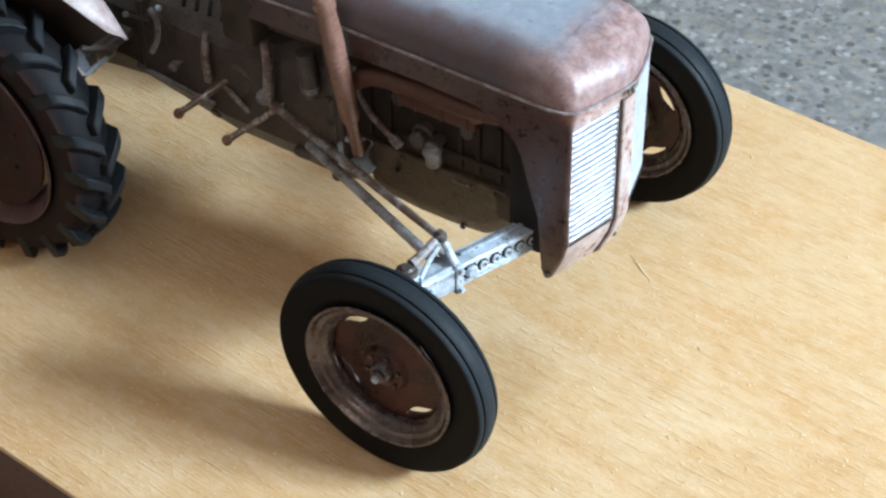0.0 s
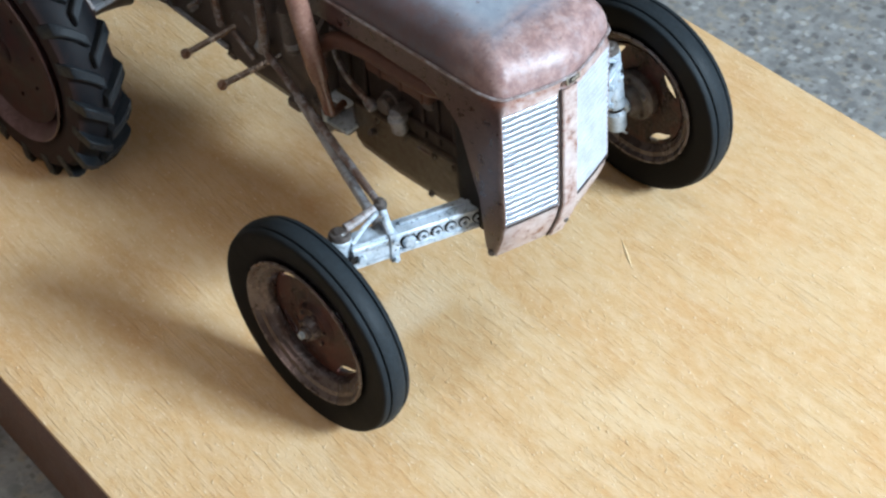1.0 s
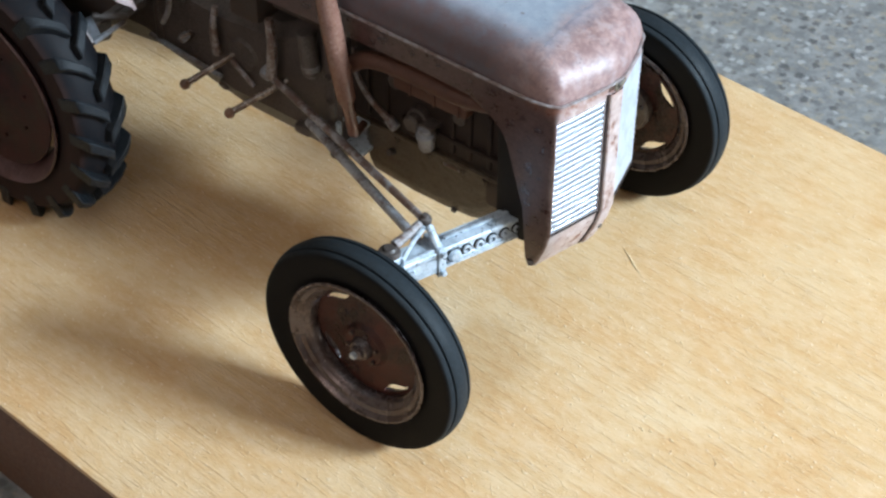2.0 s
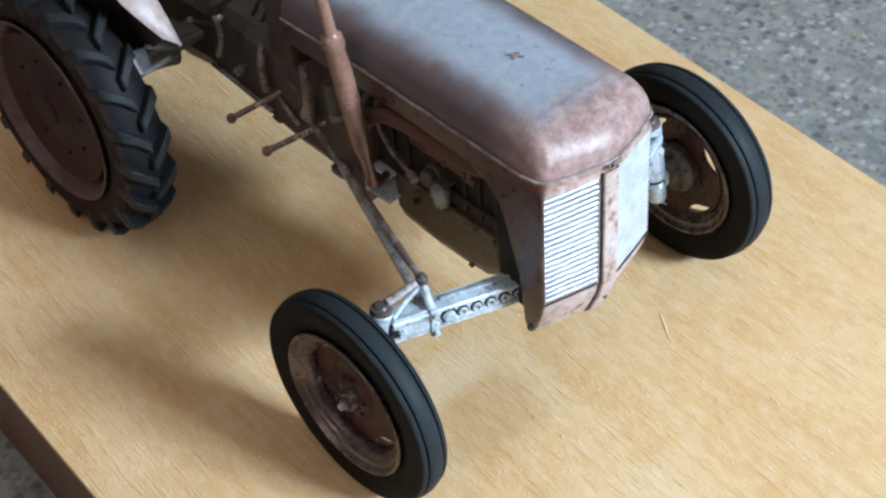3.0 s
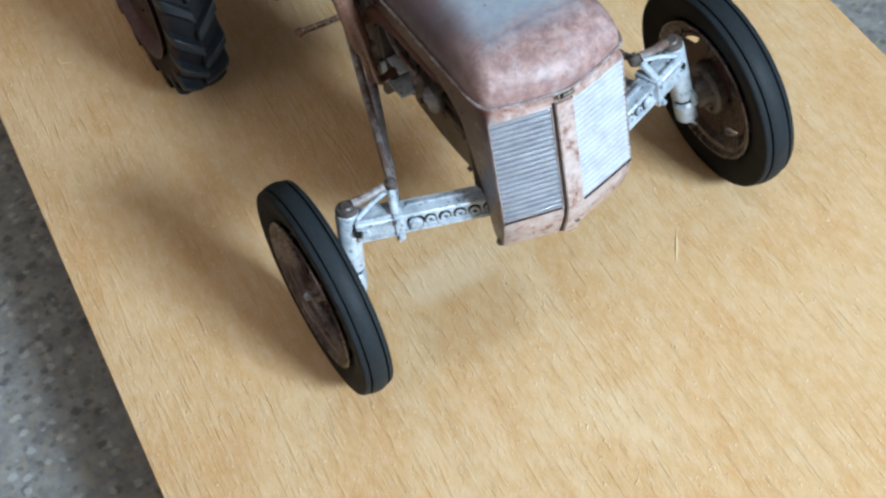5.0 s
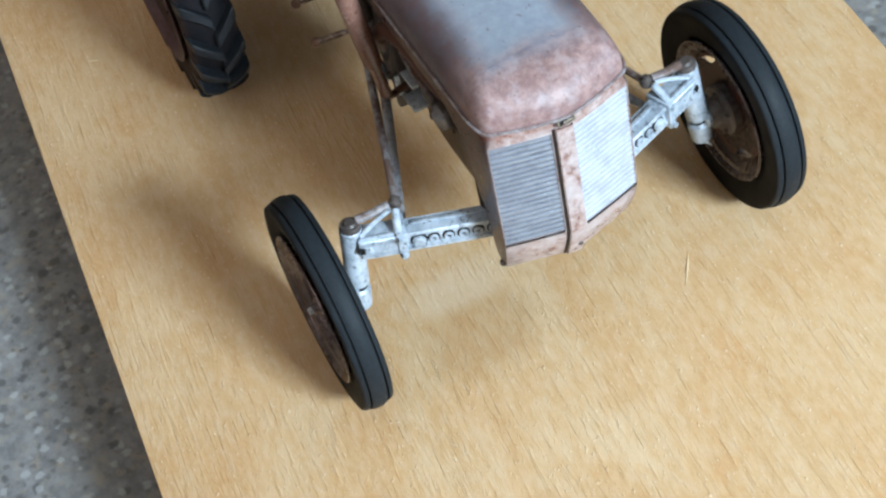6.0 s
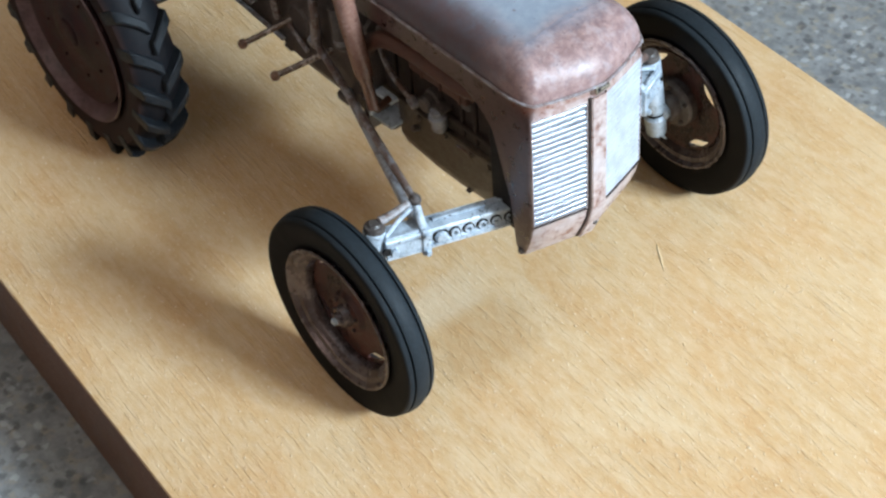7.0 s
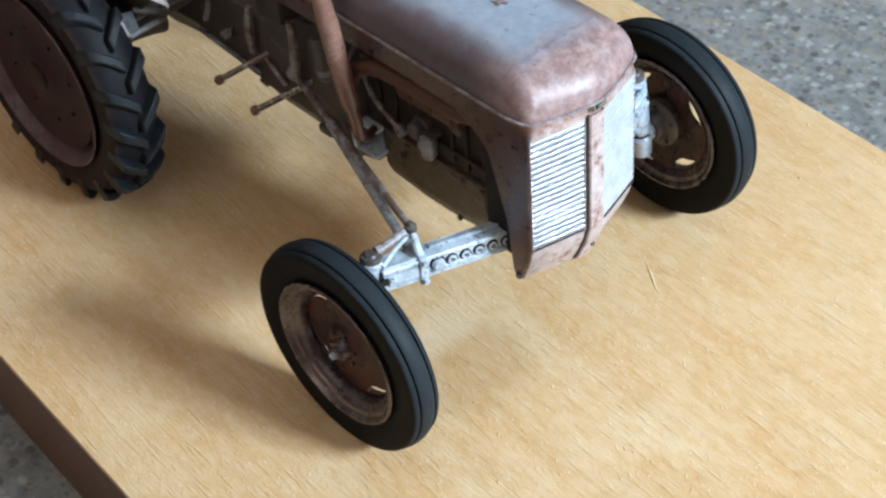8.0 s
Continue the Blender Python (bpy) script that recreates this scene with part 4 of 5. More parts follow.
# ---- front axle ----
def front_axle():
    # two beams swept back from the middle to the king pins, in a shallow V
    part("axle_pivot", box(0.09, 0.25, -0.07, 0.07, 0.45, 0.60, 0.012), M_CAST, tractor, "brown axle pivot block")
    for side in (-1, 1):
        inner, outer = Vector((0.205, 0, 0.508)), Vector((0.002, side * 0.548, 0.520))
        along = (outer - inner).normalized()
        face = Vector((-along.y, along.x, 0)).normalized() * -side      # the beam's front
        if face.x < 0:
            face = -face
        def at(y, ahead=0.0, up=0.0):
            """A point of the beam's middle line, by its distance from the tractor's middle."""
            return inner + (outer - inner) * (y / 0.548) + face * ahead + Vector((0, 0, up))
        def beam(ya, yb, h, d, web, flange=0.62):
            own = bmesh.new()
            pr = [(-d, -h), (d, -h), (d, -h * flange), (d * (1 - web), -h * flange * 0.9), (d * (1 - web), h * flange * 0.9), (d, h * flange), (d, h), (-d, h)]
            rings = [[own.verts.new(at(y, a, b)) for a, b in pr] for y in (ya, yb)]
            for i in range(8):
                own.faces.new((rings[0][i], rings[0][(i + 1) % 8], rings[1][(i + 1) % 8], rings[1][i]))
            own.faces.new(rings[0])
            own.faces.new(rings[1])
            bmesh.ops.recalc_face_normals(own, faces=own.faces[:])
            bmesh.ops.bevel(own, geom=own.edges[:], offset=0.003, segments=1, affect="EDGES")
            return own
        mid = part("axle_beam", beam(0.0, 0.425, 0.037, 0.032, 0.30), M_SILVER, tractor, "silver-grey channel axle beam with a row of holes")
        part("beam_rib", box(-0.2, 0.2, -0.006, 0.006, -0.003, 0.003, 0.001, m=frame_matrix(at(0.21, -0.004, 0.0425), along, face)), M_SILVER, mid, "low rib along the top")
        for k in range(6):
            y = 0.385 - 0.040 * k
            big = 0.021 if k == 0 else 0.0155
            spot = at(y, 0.0235 if k else 0.026, -0.002)
            part("axle_hole", lathe([(0, 0.0), (big * 0.55, 0.0), (big * 0.60, 0.003), (big * 1.15, 0.003), (big * 1.2, -0.006)], spot, face, 16), M_BLACK, mid, "dark hole ringed with grime")
            prof = [(0, 0.014), (big * 0.7, 0.014), (big * 0.95, 0.008), (big, 0.0)] if k == 0 else [(big * 0.5, 0.0), (big * 0.55, 0.009), (big * 0.85, 0.009), (big * 0.95, 0.0)]
            part("axle_ring", lathe(prof, spot, face, 16), M_SILVER, mid)
        arm = part("axle_arm", beam(0.430, 0.545, 0.037, 0.037, 0.0), M_SILVER, tractor, "silver-grey outer axle arm")
        part("arm_rib", box(-0.055, 0.055, -0.005, 0.005, -0.004, 0.004, 0.001, m=frame_matrix(at(0.488, 0.024, 0.040), along, face)), M_SILVER, arm)
        part("clamp", box(-0.013, 0.013, -0.044, 0.044, -0.050, 0.050, 0.005, m=frame_matrix(at(0.430), along, face)), M_SILVER, arm, "clamp round the beam")
        for up in (-0.034, 0.034):
            part("bolt", lathe([(0, 0.012), (0.008, 0.012), (0.010, 0.008), (0.010, -0.004)], at(0.430, 0.044, up), face, 6), M_SILVER, arm)
        part("bolt", lathe([(0, 0.012), (0.010, 0.012), (0.014, 0.006), (0.014, -0.004)], at(0.522, 0.036, -0.002), face, 12), M_SILVER, arm, "round bolt head")
        part("recess", lathe([(0, 0.002), (0.014, 0.002), (0.016, -0.003)], at(0.540, 0.0365, 0.002), face, 12), M_BLACK, arm, "dark gap")
        # king pin, leaning outwards at the bottom
        t, b = Vector((-0.014, side * 0.553, 0.592)), Vector((-0.006, side * 0.590, 0.255))
        d = b - t
        def on(s):
            return t + d * s
        king = part("king_pin", rod(on(0.03), on(0.72), 0.034, 0.035, 20), M_SILVER, tractor, "silver-grey king pin housing")
        part("king_cap", lathe([(0, 0.014), (0.016, 0.014), (0.021, 0.008), (0.029, 0.006), (0.032, 0.0), (0.032, -0.012)], on(0.02), -d, 20), M_CAST, king, "grimy dark cap")
        part("collar", rod(on(0.722), on(0.752), 0.029, 0.029, 18), M_BLACK, king, "dark groove")
        part("king_foot", rod(on(0.752), on(1.0), 0.036, 0.034, 20), M_SILVER, king)
        part("spindle", rod((0.0, side * 0.59, 0.343), (0.0, side * 0.65, 0.343), 0.034, 0.030, 16), M_SILVER, king, "stub axle")
        part("grease_nipple", rod(on(0.99) + Vector((0.02, 0, 0)), on(1.06) + Vector((0.03, side * 0.014, 0)), 0.007, 0.002, 8), M_SILVER, king)
        # steering arm from the king pin to the drag link's ball: a brown bar over a thin silver one
        ball = Vector((0.0, side * 0.420, 0.606))
        part("steering_arm", sweep([t + Vector((0.0, -side * 0.02, 0.002)), t.lerp(ball, 0.5), ball + Vector((-0.004, side * 0.012, 0.0))], [0.015, 0.013, 0.013], 10), M_ROD, tractor, "brown steering arm")
        part("steering_arm", sweep([t + Vector((0.034, -side * 0.012, -0.030)), t.lerp(ball, 0.5) + Vector((0.022, 0, -0.012)), ball + Vector((0.012, side * 0.012, -0.004))], [0.008, 0.007, 0.008], 8), M_SILVER, tractor, "thin silver bar")
        part("arm_post", rod(at(0.434, 0.028, 0.045), ball + Vector((0.020, side * 0.002, 0.0)), 0.012, 0.012, 10), M_SILVER, tractor, "short upright stud")


def rods():
    for side in (-1, 1):
        ball, rear = Vector((0.0, side * 0.412, 0.606)), Vector((-0.79, side * 0.165, 0.612))
        part("drag_link", sweep([ball, ball.lerp(rear, 0.06), ball.lerp(rear, 0.5), rear], [0.013, 0.011, 0.013, 0.013], 10), M_ROD, tractor, "brown and silver drag link rod")
        part("ball_joint", lathe([(0, 0.026), (0.009, 0.024), (0.012, 0.016), (0.018, 0.012), (0.020, 0.0), (0.016, -0.014), (0, -0.020)], ball, (0, 0, 1), 14), M_CAST, tractor, "dark ball joint")
        part("ball_joint", lathe([(0, 0.030), (0.011, 0.028), (0.014, 0.016), (0.022, 0.012), (0.024, 0.0), (0.018, -0.018), (0, -0.024)], rear, (0, -side, 0.4), 14), M_STRUT, tractor, "ball joint on the drop arm")
        front, back = Vector((0.005, side * 0.412, 0.497)), Vector((-0.62, side * 0.178, 0.512))
        part("radius_rod", sweep([front, front.lerp(back, 0.08), front.lerp(back, 0.5), back], [0.013, 0.0145, 0.0155, 0.016], 12), M_BAR, tractor, "silver-grey and brown radius rod")
        part("rod_eye", lathe([(0, 0.016), (0.018, 0.016), (0.021, 0.012), (0.021, -0.012), (0.018, -0.016), (0, -0.016)], front, (1, 0, 0), 14), M_SILVER, tractor)


front_axle()
rods()


# ---- engine, gearbox and rear axle ----
def body():
    # sump under the engine: a lofted trough
    own = bmesh.new()
    secs = [(-0.455, 0.105, 0.37, 0.56), (-0.43, 0.120, 0.345, 0.57), (-0.28, 0.125, 0.335, 0.575), (-0.16, 0.125, 0.335, 0.575), (-0.06, 0.125, 0.342, 0.575), (0.0, 0.120, 0.375, 0.57), (0.035, 0.105, 0.42, 0.565)]
    rings = []
    for x, w, zl, zh in secs:
        pr = [(-w, zh), (-w, zl + 0.08), (-w + 0.02, zl + 0.03), (-w + 0.055, zl), (w - 0.055, zl), (w - 0.02, zl + 0.03), (w, zl + 0.08), (w, zh)]
        rings.append([own.verts.new((x, a, b)) for a, b in pr])
    for a, b in zip(rings, rings[1:]):
        for i in range(8):
            own.faces.new((a[i], a[(i + 1) % 8], b[(i + 1) % 8], b[i]))
    own.faces.new(rings[0])
    own.faces.new(rings[-1])
    part("sump", own, M_SUMP, tractor, "oily olive-brown engine sump", sharp=60)
    part("sump_flange", box(-0.50, 0.04, -0.130, 0.130, 0.562, 0.578, 0.006), M_SUMP, tractor, "sump flange")
    for x in (-0.44, -0.32, -0.20, -0.08, 0.0):
        part("bolt", lathe([(0, 0.010), (0.007, 0.010), (0.009, 0.006), (0.009, -0.004)], (x, -0.128, 0.556), (0, -0.3, -1), 6), M_SUMP, tractor)
    part("sump_rib", rod((-0.15, -0.127, 0.548), (0.025, -0.112, 0.535), 0.0045, 0.0040, 8), M_ROD, tractor, "pale worn rib on the sump")
    part("sump_rib", rod((-0.40, -0.104, 0.392), (-0.05, -0.104, 0.392), 0.0045, 0.0045, 8), M_SUMP, tractor)
    part("drain_plug", lathe([(0, 0.008), (0.008, 0.008), (0.010, 0.005), (0.010, -0.006)], (-0.12, -0.112, 0.375), (0, -1, -0.5), 6), M_CAST, tractor, "dark drain plug")
    part("dipstick_boss", lathe([(0, 0.022), (0.010, 0.022), (0.012, 0.0)], (-0.34, -0.124, 0.50), (0, -1, 0.3), 10), M_CAST, tractor)
    block = part("engine_block", box(-0.50, 0.095, -0.118, 0.118, 0.578, 0.93, 0.012), M_BLOCK, tractor, "dusty brown engine block")
    part("cylinder_head", box(-0.48, 0.0, -0.128, 0.10, 0.80, 0.90, 0.012), M_BLOCK, block, "brown cylinder head")
    for x in (-0.43, -0.36, -0.12, -0.06, 0.01, 0.06):
        part("block_rib", box(x - 0.008, x + 0.008, -0.128, -0.112, 0.60, 0.79, 0.004), M_BLOCK, block)
    part("block_ledge", box(-0.30, 0.09, -0.134, -0.112, 0.640, 0.656, 0.004), M_BLOCK, block, "ledge along the block")
    part("radiator", box(0.085, 0.19, -0.197, 0.197, 0.47, 0.97, 0.01), M_BLACK, tractor, "dark radiator block behind the grille")
    part("fan_pulley", lathe([(0, 0.03), (0.045, 0.03), (0.06, 0.02), (0.05, 0.01), (0.06, 0.0), (0, 0.0)], (0.03, 0, 0.74), (1, 0, 0), 24), M_DARK, tractor)
    part("front_support", box(-0.02, 0.20, -0.12, 0.12, 0.46, 0.585, 0.012), M_DARK, tractor, "brown casting over the axle")
    # manifold: a bent brown pipe that starts beside the silencer and runs ahead under the hood
    man = sweep([(-0.452, -0.200, 0.775), (-0.445, -0.208, 0.80), (-0.425, -0.215, 0.83), (-0.36, -0.205, 0.875), (-0.26, -0.190, 0.880), (-0.13, -0.185, 0.876), (-0.03, -0.175, 0.868), (0.06, -0.15, 0.868)],
                [0.020, 0.023, 0.026, 0.026, 0.027, 0.029, 0.028, 0.025], 14)
    part("manifold", man, M_MANIFOLD, tractor, "rust-brown exhaust manifold pipe")
    for x in (-0.30, -0.16, -0.04):
        part("manifold_branch", rod((x, -0.175, 0.855), (x, -0.115, 0.835), 0.030, 0.034, 14), M_MANIFOLD, tractor, "short manifold branch")
    mb = part("manifold_body", box(-0.30, -0.04, -0.172, -0.112, 0.782, 0.838, 0.010), M_MANIFOLD, tractor, "ribbed rust-brown manifold casting")
    for x in (-0.235, -0.15, -0.065):
        part("rib", box(x - 0.004, x + 0.004, -0.178, -0.165, 0.786, 0.834, 0.002), M_MANIFOLD, mb)
    part("core_plug", lathe([(0, 0.006), (0.020, 0.006), (0.024, 0.002), (0.024, -0.006)], (-0.10, -0.122, 0.735), (0, -1, 0), 16), M_CAST, block, "round core plug")
    part("core_plug", lathe([(0, 0.006), (0.020, 0.006), (0.024, 0.002), (0.024, -0.006)], (-0.33, -0.122, 0.760), (0, -1, 0), 16), M_CAST, block, "round core plug")
    # filter bowl, thin pipes and fittings on the side of the block
    flt = part("fuel_filter", lathe([(0, -0.055), (0.018, -0.055), (0.024, -0.048), (0.026, -0.010), (0.030, -0.006), (0.030, 0.004), (0.022, 0.010), (0.022, 0.026), (0.010, 0.030), (0, 0.032)], (-0.19, -0.158, 0.655), (0, -0.10, 1), 18), M_STRUT, tractor, "small grey fuel filter bowl")
    part("filter_bracket", box(-0.215, -0.165, -0.165, -0.116, 0.672, 0.690, 0.004), M_CAST, flt)
    part("fuel_pump", lathe([(0, 0.06), (0.022, 0.06), (0.028, 0.052), (0.028, 0.03), (0.036, 0.026), (0.036, 0.0)], (-0.235, -0.116, 0.680), (0, -1, 0), 16), M_CAST, tractor, "brown round fuel pump")
    part("breather_pipe", sweep([(-0.455, -0.150, 0.845), (-0.44, -0.165, 0.78), (-0.40, -0.165, 0.71), (-0.352, -0.150, 0.650), (-0.325, -0.145, 0.630)], [0.008, 0.008, 0.009, 0.010, 0.009], 10), M_ROD, tractor, "worn brown and silver bent pipe")
    part("pipe_end", lathe([(0, 0.025), (0.014, 0.025), (0.017, 0.021), (0.017, -0.012), (0, -0.012)], (-0.330, -0.142, 0.625), (0.6, -0.1, -0.3), 14), M_STRUT, tractor, "pale pipe end")
    # silver angle bracket below the silencer: two fins on a plate
    br = part("bracket", box(-0.515, -0.43, -0.092, -0.078, 0.46, 0.58, 0.004), M_STRUT, tractor, "pale silver angle bracket")
    part("fin", box(-0.515, -0.42, -0.160, -0.076, 0.560, 0.574, 0.004), M_SILVER, br)
    part("fin", box(-0.515, -0.42, -0.168, -0.076, 0.464, 0.478, 0.004), M_SILVER, br)
    part("fin", box(-0.515, -0.503, -0.180, -0.080, 0.478, 0.560, 0.003), M_SILVER, br)
    # bell housing and gearbox, tapering to the rear
    own = bmesh.new()
    secs = [(-0.50, 0.165, 0.375, 0.86), (-0.56, 0.175, 0.365, 0.87), (-0.66, 0.155, 0.355, 0.84), (-0.78, 0.130, 0.348, 0.76), (-0.98, 0.126, 0.350, 0.74), (-1.18, 0.116, 0.385, 0.74), (-1.34, 0.140, 0.435, 0.76), (-1.50, 0.185, 0.44, 0.82), (-1.95, 0.185, 0.44, 0.82), (-2.02, 0.15, 0.48, 0.78)]
    rings = []
    for x, w, zl, zh in secs:
        c = 0.3 * w
        pr = [(-w, zh - c), (-w, zl + 2.4 * c), (-w + 1.4 * c, zl), (w - 1.4 * c, zl), (w, zl + 2.4 * c), (w, zh - c), (w - c, zh), (-w + c, zh)]
        rings.append([own.verts.new((x, a, b)) for a, b in pr])
    for a, b in zip(rings, rings[1:]):
        for i in range(8):
            own.faces.new((a[i], a[(i + 1) % 8], b[(i + 1) % 8], b[i]))
    own.faces.new(rings[0])
    own.faces.new(rings[-1])
    gear = part("gearbox", own, M_CAST, tractor, "dusty dark brown gearbox casing", sharp=30)
    part("flange", box(-0.545, -0.515, -0.180, 0.180, 0.41, 0.89, 0.01), M_CAST, gear)
    for x in (-1.28,):
        part("flange", box(x - 0.014, x + 0.014, -0.142, 0.142, 0.49, 0.77, 0.01), M_CAST, gear)
    for z in (0.47, 0.55, 0.63, 0.72):
        part("bolt", lathe([(0, 0.018), (0.010, 0.018), (0.013, 0.012), (0.013, -0.004)], (-0.53, -0.176, z), (0, -1, 0), 6), M_CAST, gear)
    part("cover", lathe([(0, 0.020), (0.05, 0.018), (0.058, 0.010), (0.066, 0.008), (0.066, -0.01)], (-0.92, -0.118, 0.60), (0, -1, 0), 24), M_CAST, gear, "round inspection cover")
    part("dash", box(-0.90, -0.78, -0.20, 0.20, 0.80, 1.10, 0.02), M_DARK, tractor, "dark panel at the rear of the hood")
    part("battery_box", box(-0.76, -0.56, -0.16, 0.16, 0.86, 0.99, 0.012), M_DARK, tractor, "dark box under the hood")
    for k in range(4):
        part("slot", box(-0.006, 0.006, -0.040, 0.040, -0.004, 0.006, 0.002, m=pose(-1.04 - 0.05 * k, -0.025, 0.741, 0, 0, 35)), M_BLACK, gear, "short dark slot")
    part("boss", lathe([(0, 0.012), (0.016, 0.012), (0.020, 0.008), (0.021, -0.004), (0.021, -0.03)], (-1.042, -0.100, 0.415), (0, -1, -0.5), 18), M_CAST, gear, "round boss near the bottom of the casing")
    part("rod_bracket", box(-0.685, -0.625, -0.178, -0.135, 0.442, 0.475, 0.008), M_CAST, gear, "dark bracket behind the radius rod")
    # small levers beside the footrest
    for root, tip, mat in (((-1.16, -0.13, 0.70), (-1.135, -0.200, 0.826), M_SILVER), ((-1.23, -0.15, 0.72), (-1.212, -0.262, 0.812), M_STRUT)):
        stick = part("hand_lever", rod(root, tip, 0.006, 0.005, 8), M_CAST, tractor, "thin dark hand lever")
        part("knob", lathe([(0, 0.010), (0.007, 0.008), (0.010, 0.002), (0.010, -0.003), (0.006, -0.009), (0, -0.010)], tip, Vector(tip) - Vector(root), 12), mat, stick, "small pale metal knob")
    # control rods along the gearbox
    part("control_rod", rod((-1.32, -0.140, 0.515), (-1.02, -0.134, 0.474), 0.008, 0.009, 8), M_STRUT, tractor, "long thin grey control rod")
    part("brake_pipe", sweep([(-1.176, -0.195, 0.809), (-1.148, -0.20, 0.769), (-1.158, -0.20, 0.704), (-1.198, -0.19, 0.638)], 0.009, 8), M_STRUT, tractor, "curved grey pipe")
    part("drop_arm", sweep([(-0.755, -0.180, 0.833), (-0.748, -0.182, 0.736), (-0.762, -0.178, 0.621)], [0.013, 0.016, 0.018], 10), M_ROD, tractor, "grey drop arm")
    part("lever", sweep([(-1.004, -0.150, 0.757), (-1.011, -0.160, 0.673), (-1.013, -0.150, 0.578)], [0.010, 0.013, 0.014], 10), M_ROD, tractor, "slim grey-brown lever")
    part("stay_bar", rod((-0.970, -0.145, 0.582), (-0.869, -0.145, 0.511), 0.009, 0.009, 8), M_ROD, tractor, "brown stay bar")
    can = part("oil_filter", lathe([(0, 0.0), (0.020, 0.0), (0.026, 0.010), (0.028, 0.030), (0.028, 0.150), (0, 0.150)], (-0.575, -0.205, 0.724), (-0.08, 0, 1), 18), M_CAST, tractor, "brown oil filter canister")
    part("filter_foot", lathe([(0, -0.006), (0.014, -0.006), (0.021, 0.002), (0.0285, 0.024), (0.0285, 0.040)], (-0.575, -0.205, 0.724), (-0.08, 0, 1), 18), M_STRUT, can, "pale worn canister bottom")
    tap = part("drain_tap", lathe([(0, 0.02), (0.012, 0.02), (0.015, 0.015), (0.015, -0.01), (0.008, -0.012), (0.008, -0.05)], (-1.150, -0.150, 0.582), (0.2, -1, 0.1), 12), M_STRUT, tractor, "small worn metal tap")
    part("tap_handle", rod((-1.150, -0.168, 0.590), (-1.106, -0.160, 0.622), 0.006, 0.005, 8), M_PEG, tap, "pale brass handle")
    # foot pegs with knobs
    for tip, root in (((-1.022, -0.293, 0.539), (-0.955, -0.120, 0.590)), ((-0.824, -0.310, 0.530), (-0.735, -0.130, 0.590))):
        for sd in (1, -1):
            t, r = Vector((tip[0], tip[1] * sd, tip[2])), Vector((root[0], root[1] * sd, root[2]))
            bm = rod(r, t, 0.010, 0.011, 10)
            peg = part("foot_peg", bm, M_PEG, tractor, "worn brown metal peg with a round knob")
            part("knob", lathe([(0, 0.016), (0.012, 0.012), (0.017, 0.003), (0.017, -0.006), (0.012, -0.014), (0, -0.016)], t, t - r, 12), M_KNOB, peg, "rust-orange round knob")
    # rear axle trumpets, brake plates, footrests and fenders
    for sd in (-1, 1):
        part("axle_trumpet", lathe([(0.078, 0.0), (0.066, 0.04), (0.056, 0.10), (0.052, 0.16), (0.056, 0.20), (0.062, 0.22)], (-1.551, sd * 0.16, 0.485), (0, sd, 0), 24), M_CAST, tractor, "brown rear axle trumpet")
        fr = part("footrest", box(-1.40, -1.29, sd * 0.33 - 0.12, sd * 0.33 + 0.12, 0.690, 0.702, 0.003), M_CAST, tractor, "brown footrest plate")
        A, B, C, D = (Vector((x, sd * y, z)) for x, y, z in ((-1.283, 0.462, 0.757), (-1.212, 0.471, 0.713), (-1.265, 0.360, 0.735), (-1.245, 0.305, 0.686)))
        own = bmesh.new()
        E, F = B + Vector((-0.012, -sd * 0.050, -0.006)), A + Vector((0.004, -sd * 0.060, -0.008))
        own.faces.new([own.verts.new(p) for p in (A, B, E, F)])
        bmesh.ops.solidify(own, geom=own.faces[:], thickness=0.012)
        part("end_plate", own, M_STRUT, fr, "pale silver footrest end plate")
        part("plate_rim", rod(A.lerp(B, -0.05) + Vector((0, 0, 0.006)), B.lerp(A, -0.05) + Vector((0, 0, 0.006)), 0.008, 0.007, 8), M_LIP, fr, "worn pale edge")
        part("upper_bar", rod(F, C + Vector((0.03, -sd * 0.06, -0.03)), 0.010, 0.012, 8), M_CAST, fr, "dark brown bar")
        part("lower_bar", rod(B, D, 0.009, 0.008, 8), M_STRUT, fr, "thin grey bar")
        part("stay", box(-1.37, -1.27, sd * 0.23 - 0.06, sd * 0.23 + 0.05, 0.665, 0.695, 0.008), M_CAST, fr, "brown casting")
    fenders()


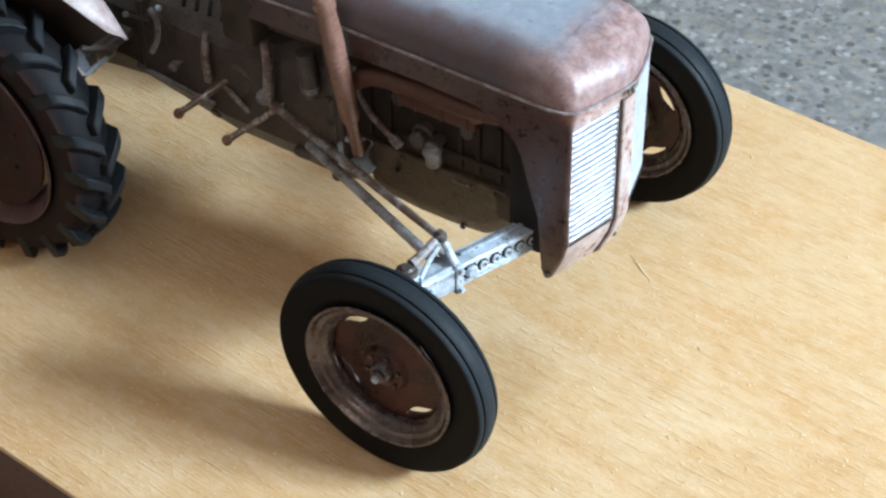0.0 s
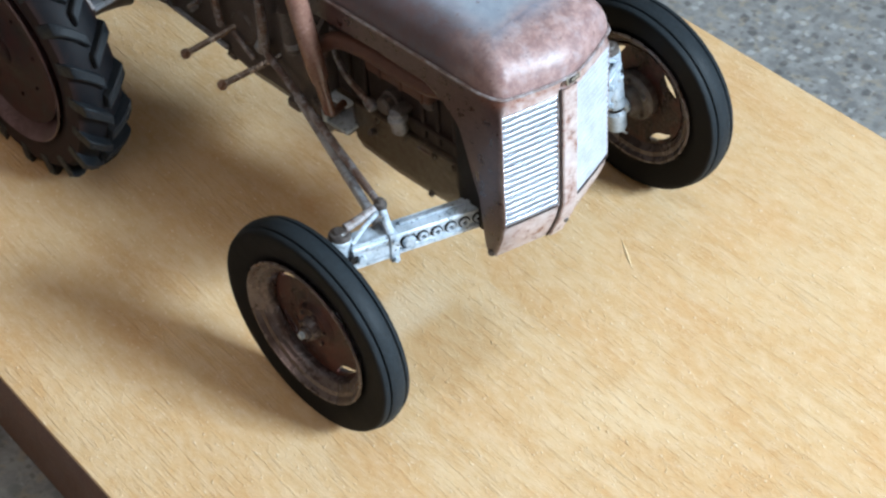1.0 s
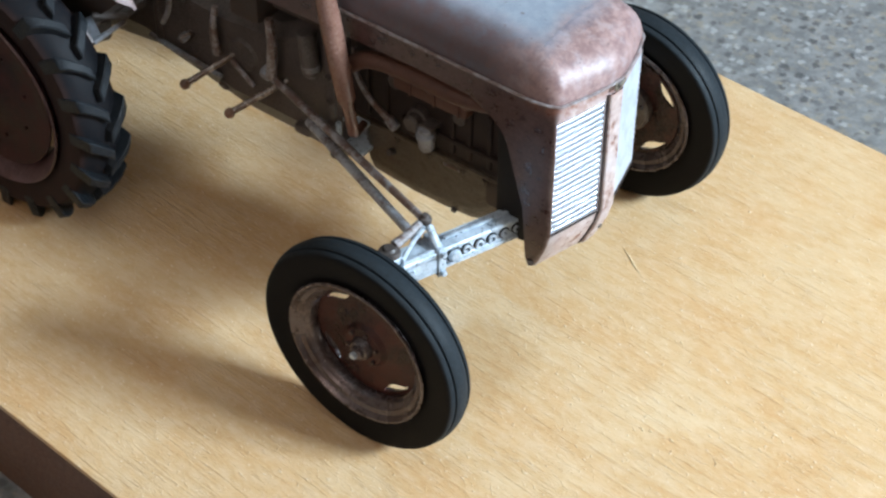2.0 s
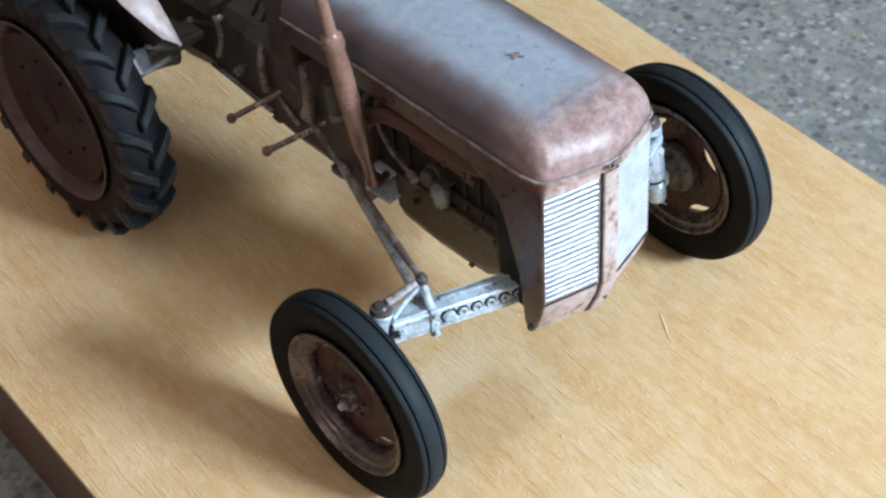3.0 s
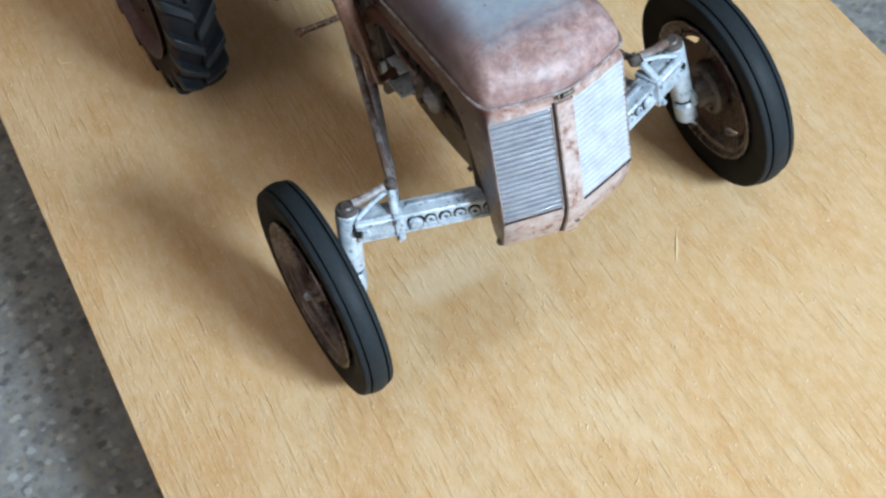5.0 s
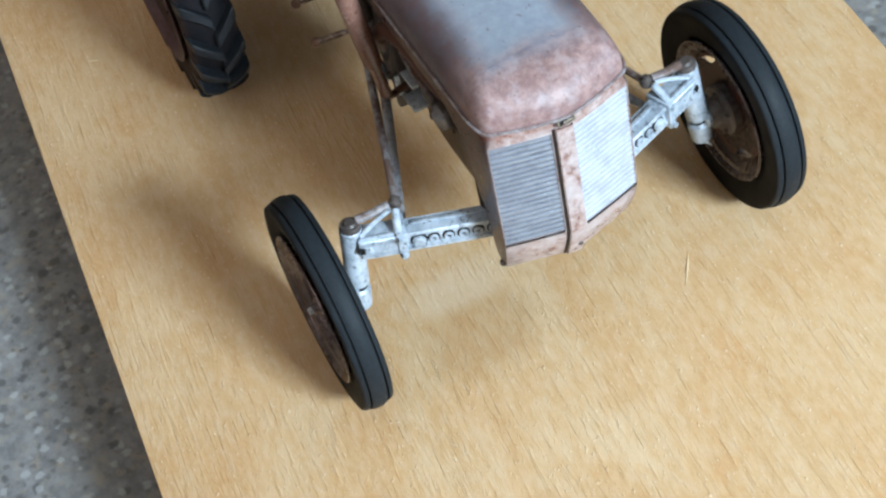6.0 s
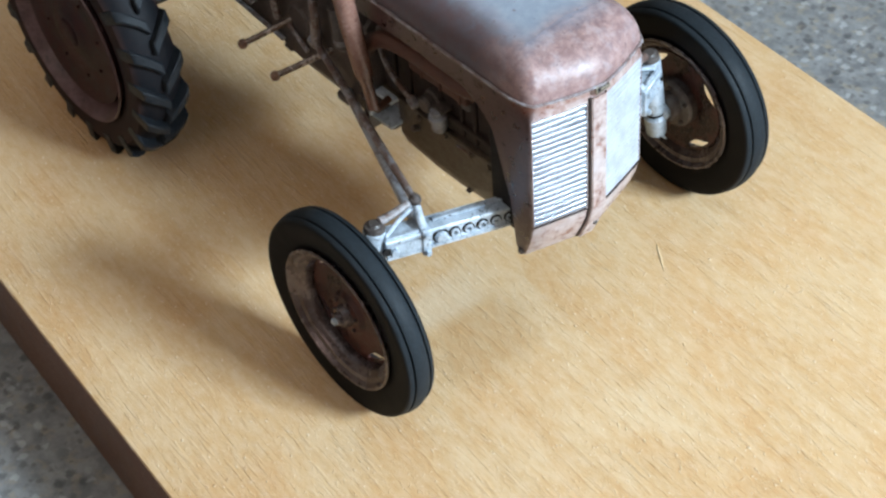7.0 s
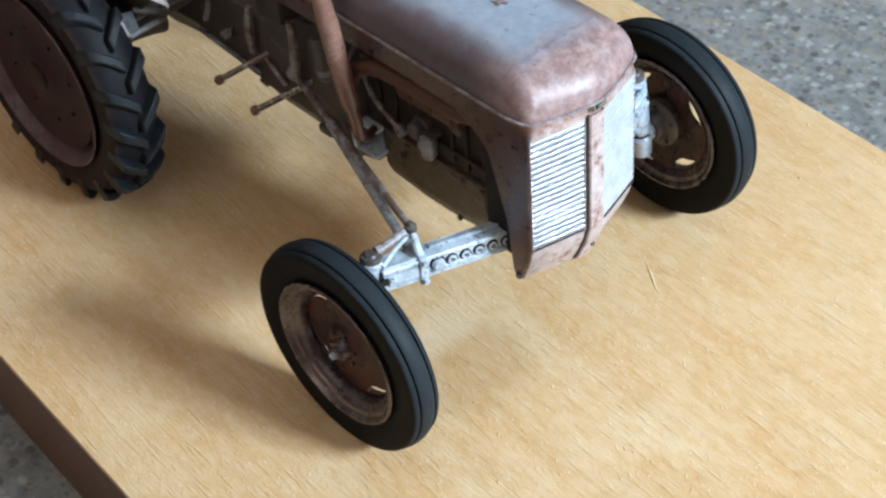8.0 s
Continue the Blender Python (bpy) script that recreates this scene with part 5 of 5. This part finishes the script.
def fenders():
    c = Vector((-1.551, 0, 0.485))
    for sd in (-1, 1):
        rows, liner = [], []
        for k in range(26):
            a = 37.5 + 118 * k / 25
            r = 0.556 + 0.045 * min(1, (a - 37.5) / 20) ** 0.8
            w = 0.004 + 0.115 * min(1, (a - 37.5) / 20) ** 0.6
            o = Vector((math.cos(radians(a)), 0, math.sin(radians(a))))
            rows.append([c + o * (r + dip * min(1, w / 0.05)) + Vector((0, sd * (0.366 + w * s), 0)) for s, dip in ((0.0, -0.020), (0.05, -0.006), (0.2, 0.0), (0.5, 0.003), (0.85, 0.0), (1.0, -0.005))])
            if a > 64:
                liner.append([c + o * (r - 0.026) + Vector((0, sd * y, 0)) for y in (0.39, 0.44, 0.50, 0.54)])
        f = part("fender", grid(rows, thick=0.010), M_FENDER, tractor, "rusty pink-grey rear fender with a pointed tip", sharp=50)
        lined = part("fender_liner", grid(liner, thick=0.006), M_BLACK, f, "dark brown fender underside")
        bm = bmesh.new()
        pts = [c + Vector((math.cos(radians(a)) * r, 0, math.sin(radians(a)) * r)) for r, span in ((0.552, range(42, 156, 6)), (0.17, range(150, 36, -12))) for a in span]
        bm.faces.new([bm.verts.new((p.x, sd * 0.370, p.z)) for p in pts])
        bmesh.ops.recalc_face_normals(bm, faces=bm.faces[:])
        bmesh.ops.solidify(bm, geom=bm.faces[:], thickness=0.010)
        part("side_plate", bm, M_DARK, f, "dark brown inner fender plate")


body()


# ---- silencer standing beside the engine ----
def silencer():
    neck, foot = Vector((-0.428, -0.304, 1.150)), Vector((-0.382, -0.252, 0.630))
    d = foot - neck
    n = d.length
    prof = [(r * 0.92, h) for r, h in ((0.0, -0.30), (0.019, -0.30), (0.020, -0.04), (0.024, -0.032), (0.033, -0.024), (0.035, 0.010), (0.031, 0.018), (0.031, 0.045), (0.034, 0.10), (0.034, n * 0.5), (0.031, n - 0.135), (0.027, n - 0.122), (0.0215, n - 0.114), (0.0195, n), (0.0, n))]
    part("silencer", lathe(prof, neck, d, 28), M_EXHAUST, tractor, "rust-brown upright exhaust silencer", sharp=40)
    part("exhaust_elbow", sweep([foot - d * 0.02, foot + Vector((-0.004, 0.012, -0.012)), foot + Vector((-0.012, 0.030, -0.022)), foot + Vector((-0.022, 0.075, -0.022))], [0.013, 0.013, 0.012, 0.012], 12), M_MANIFOLD, tractor, "brown exhaust elbow")


silencer()
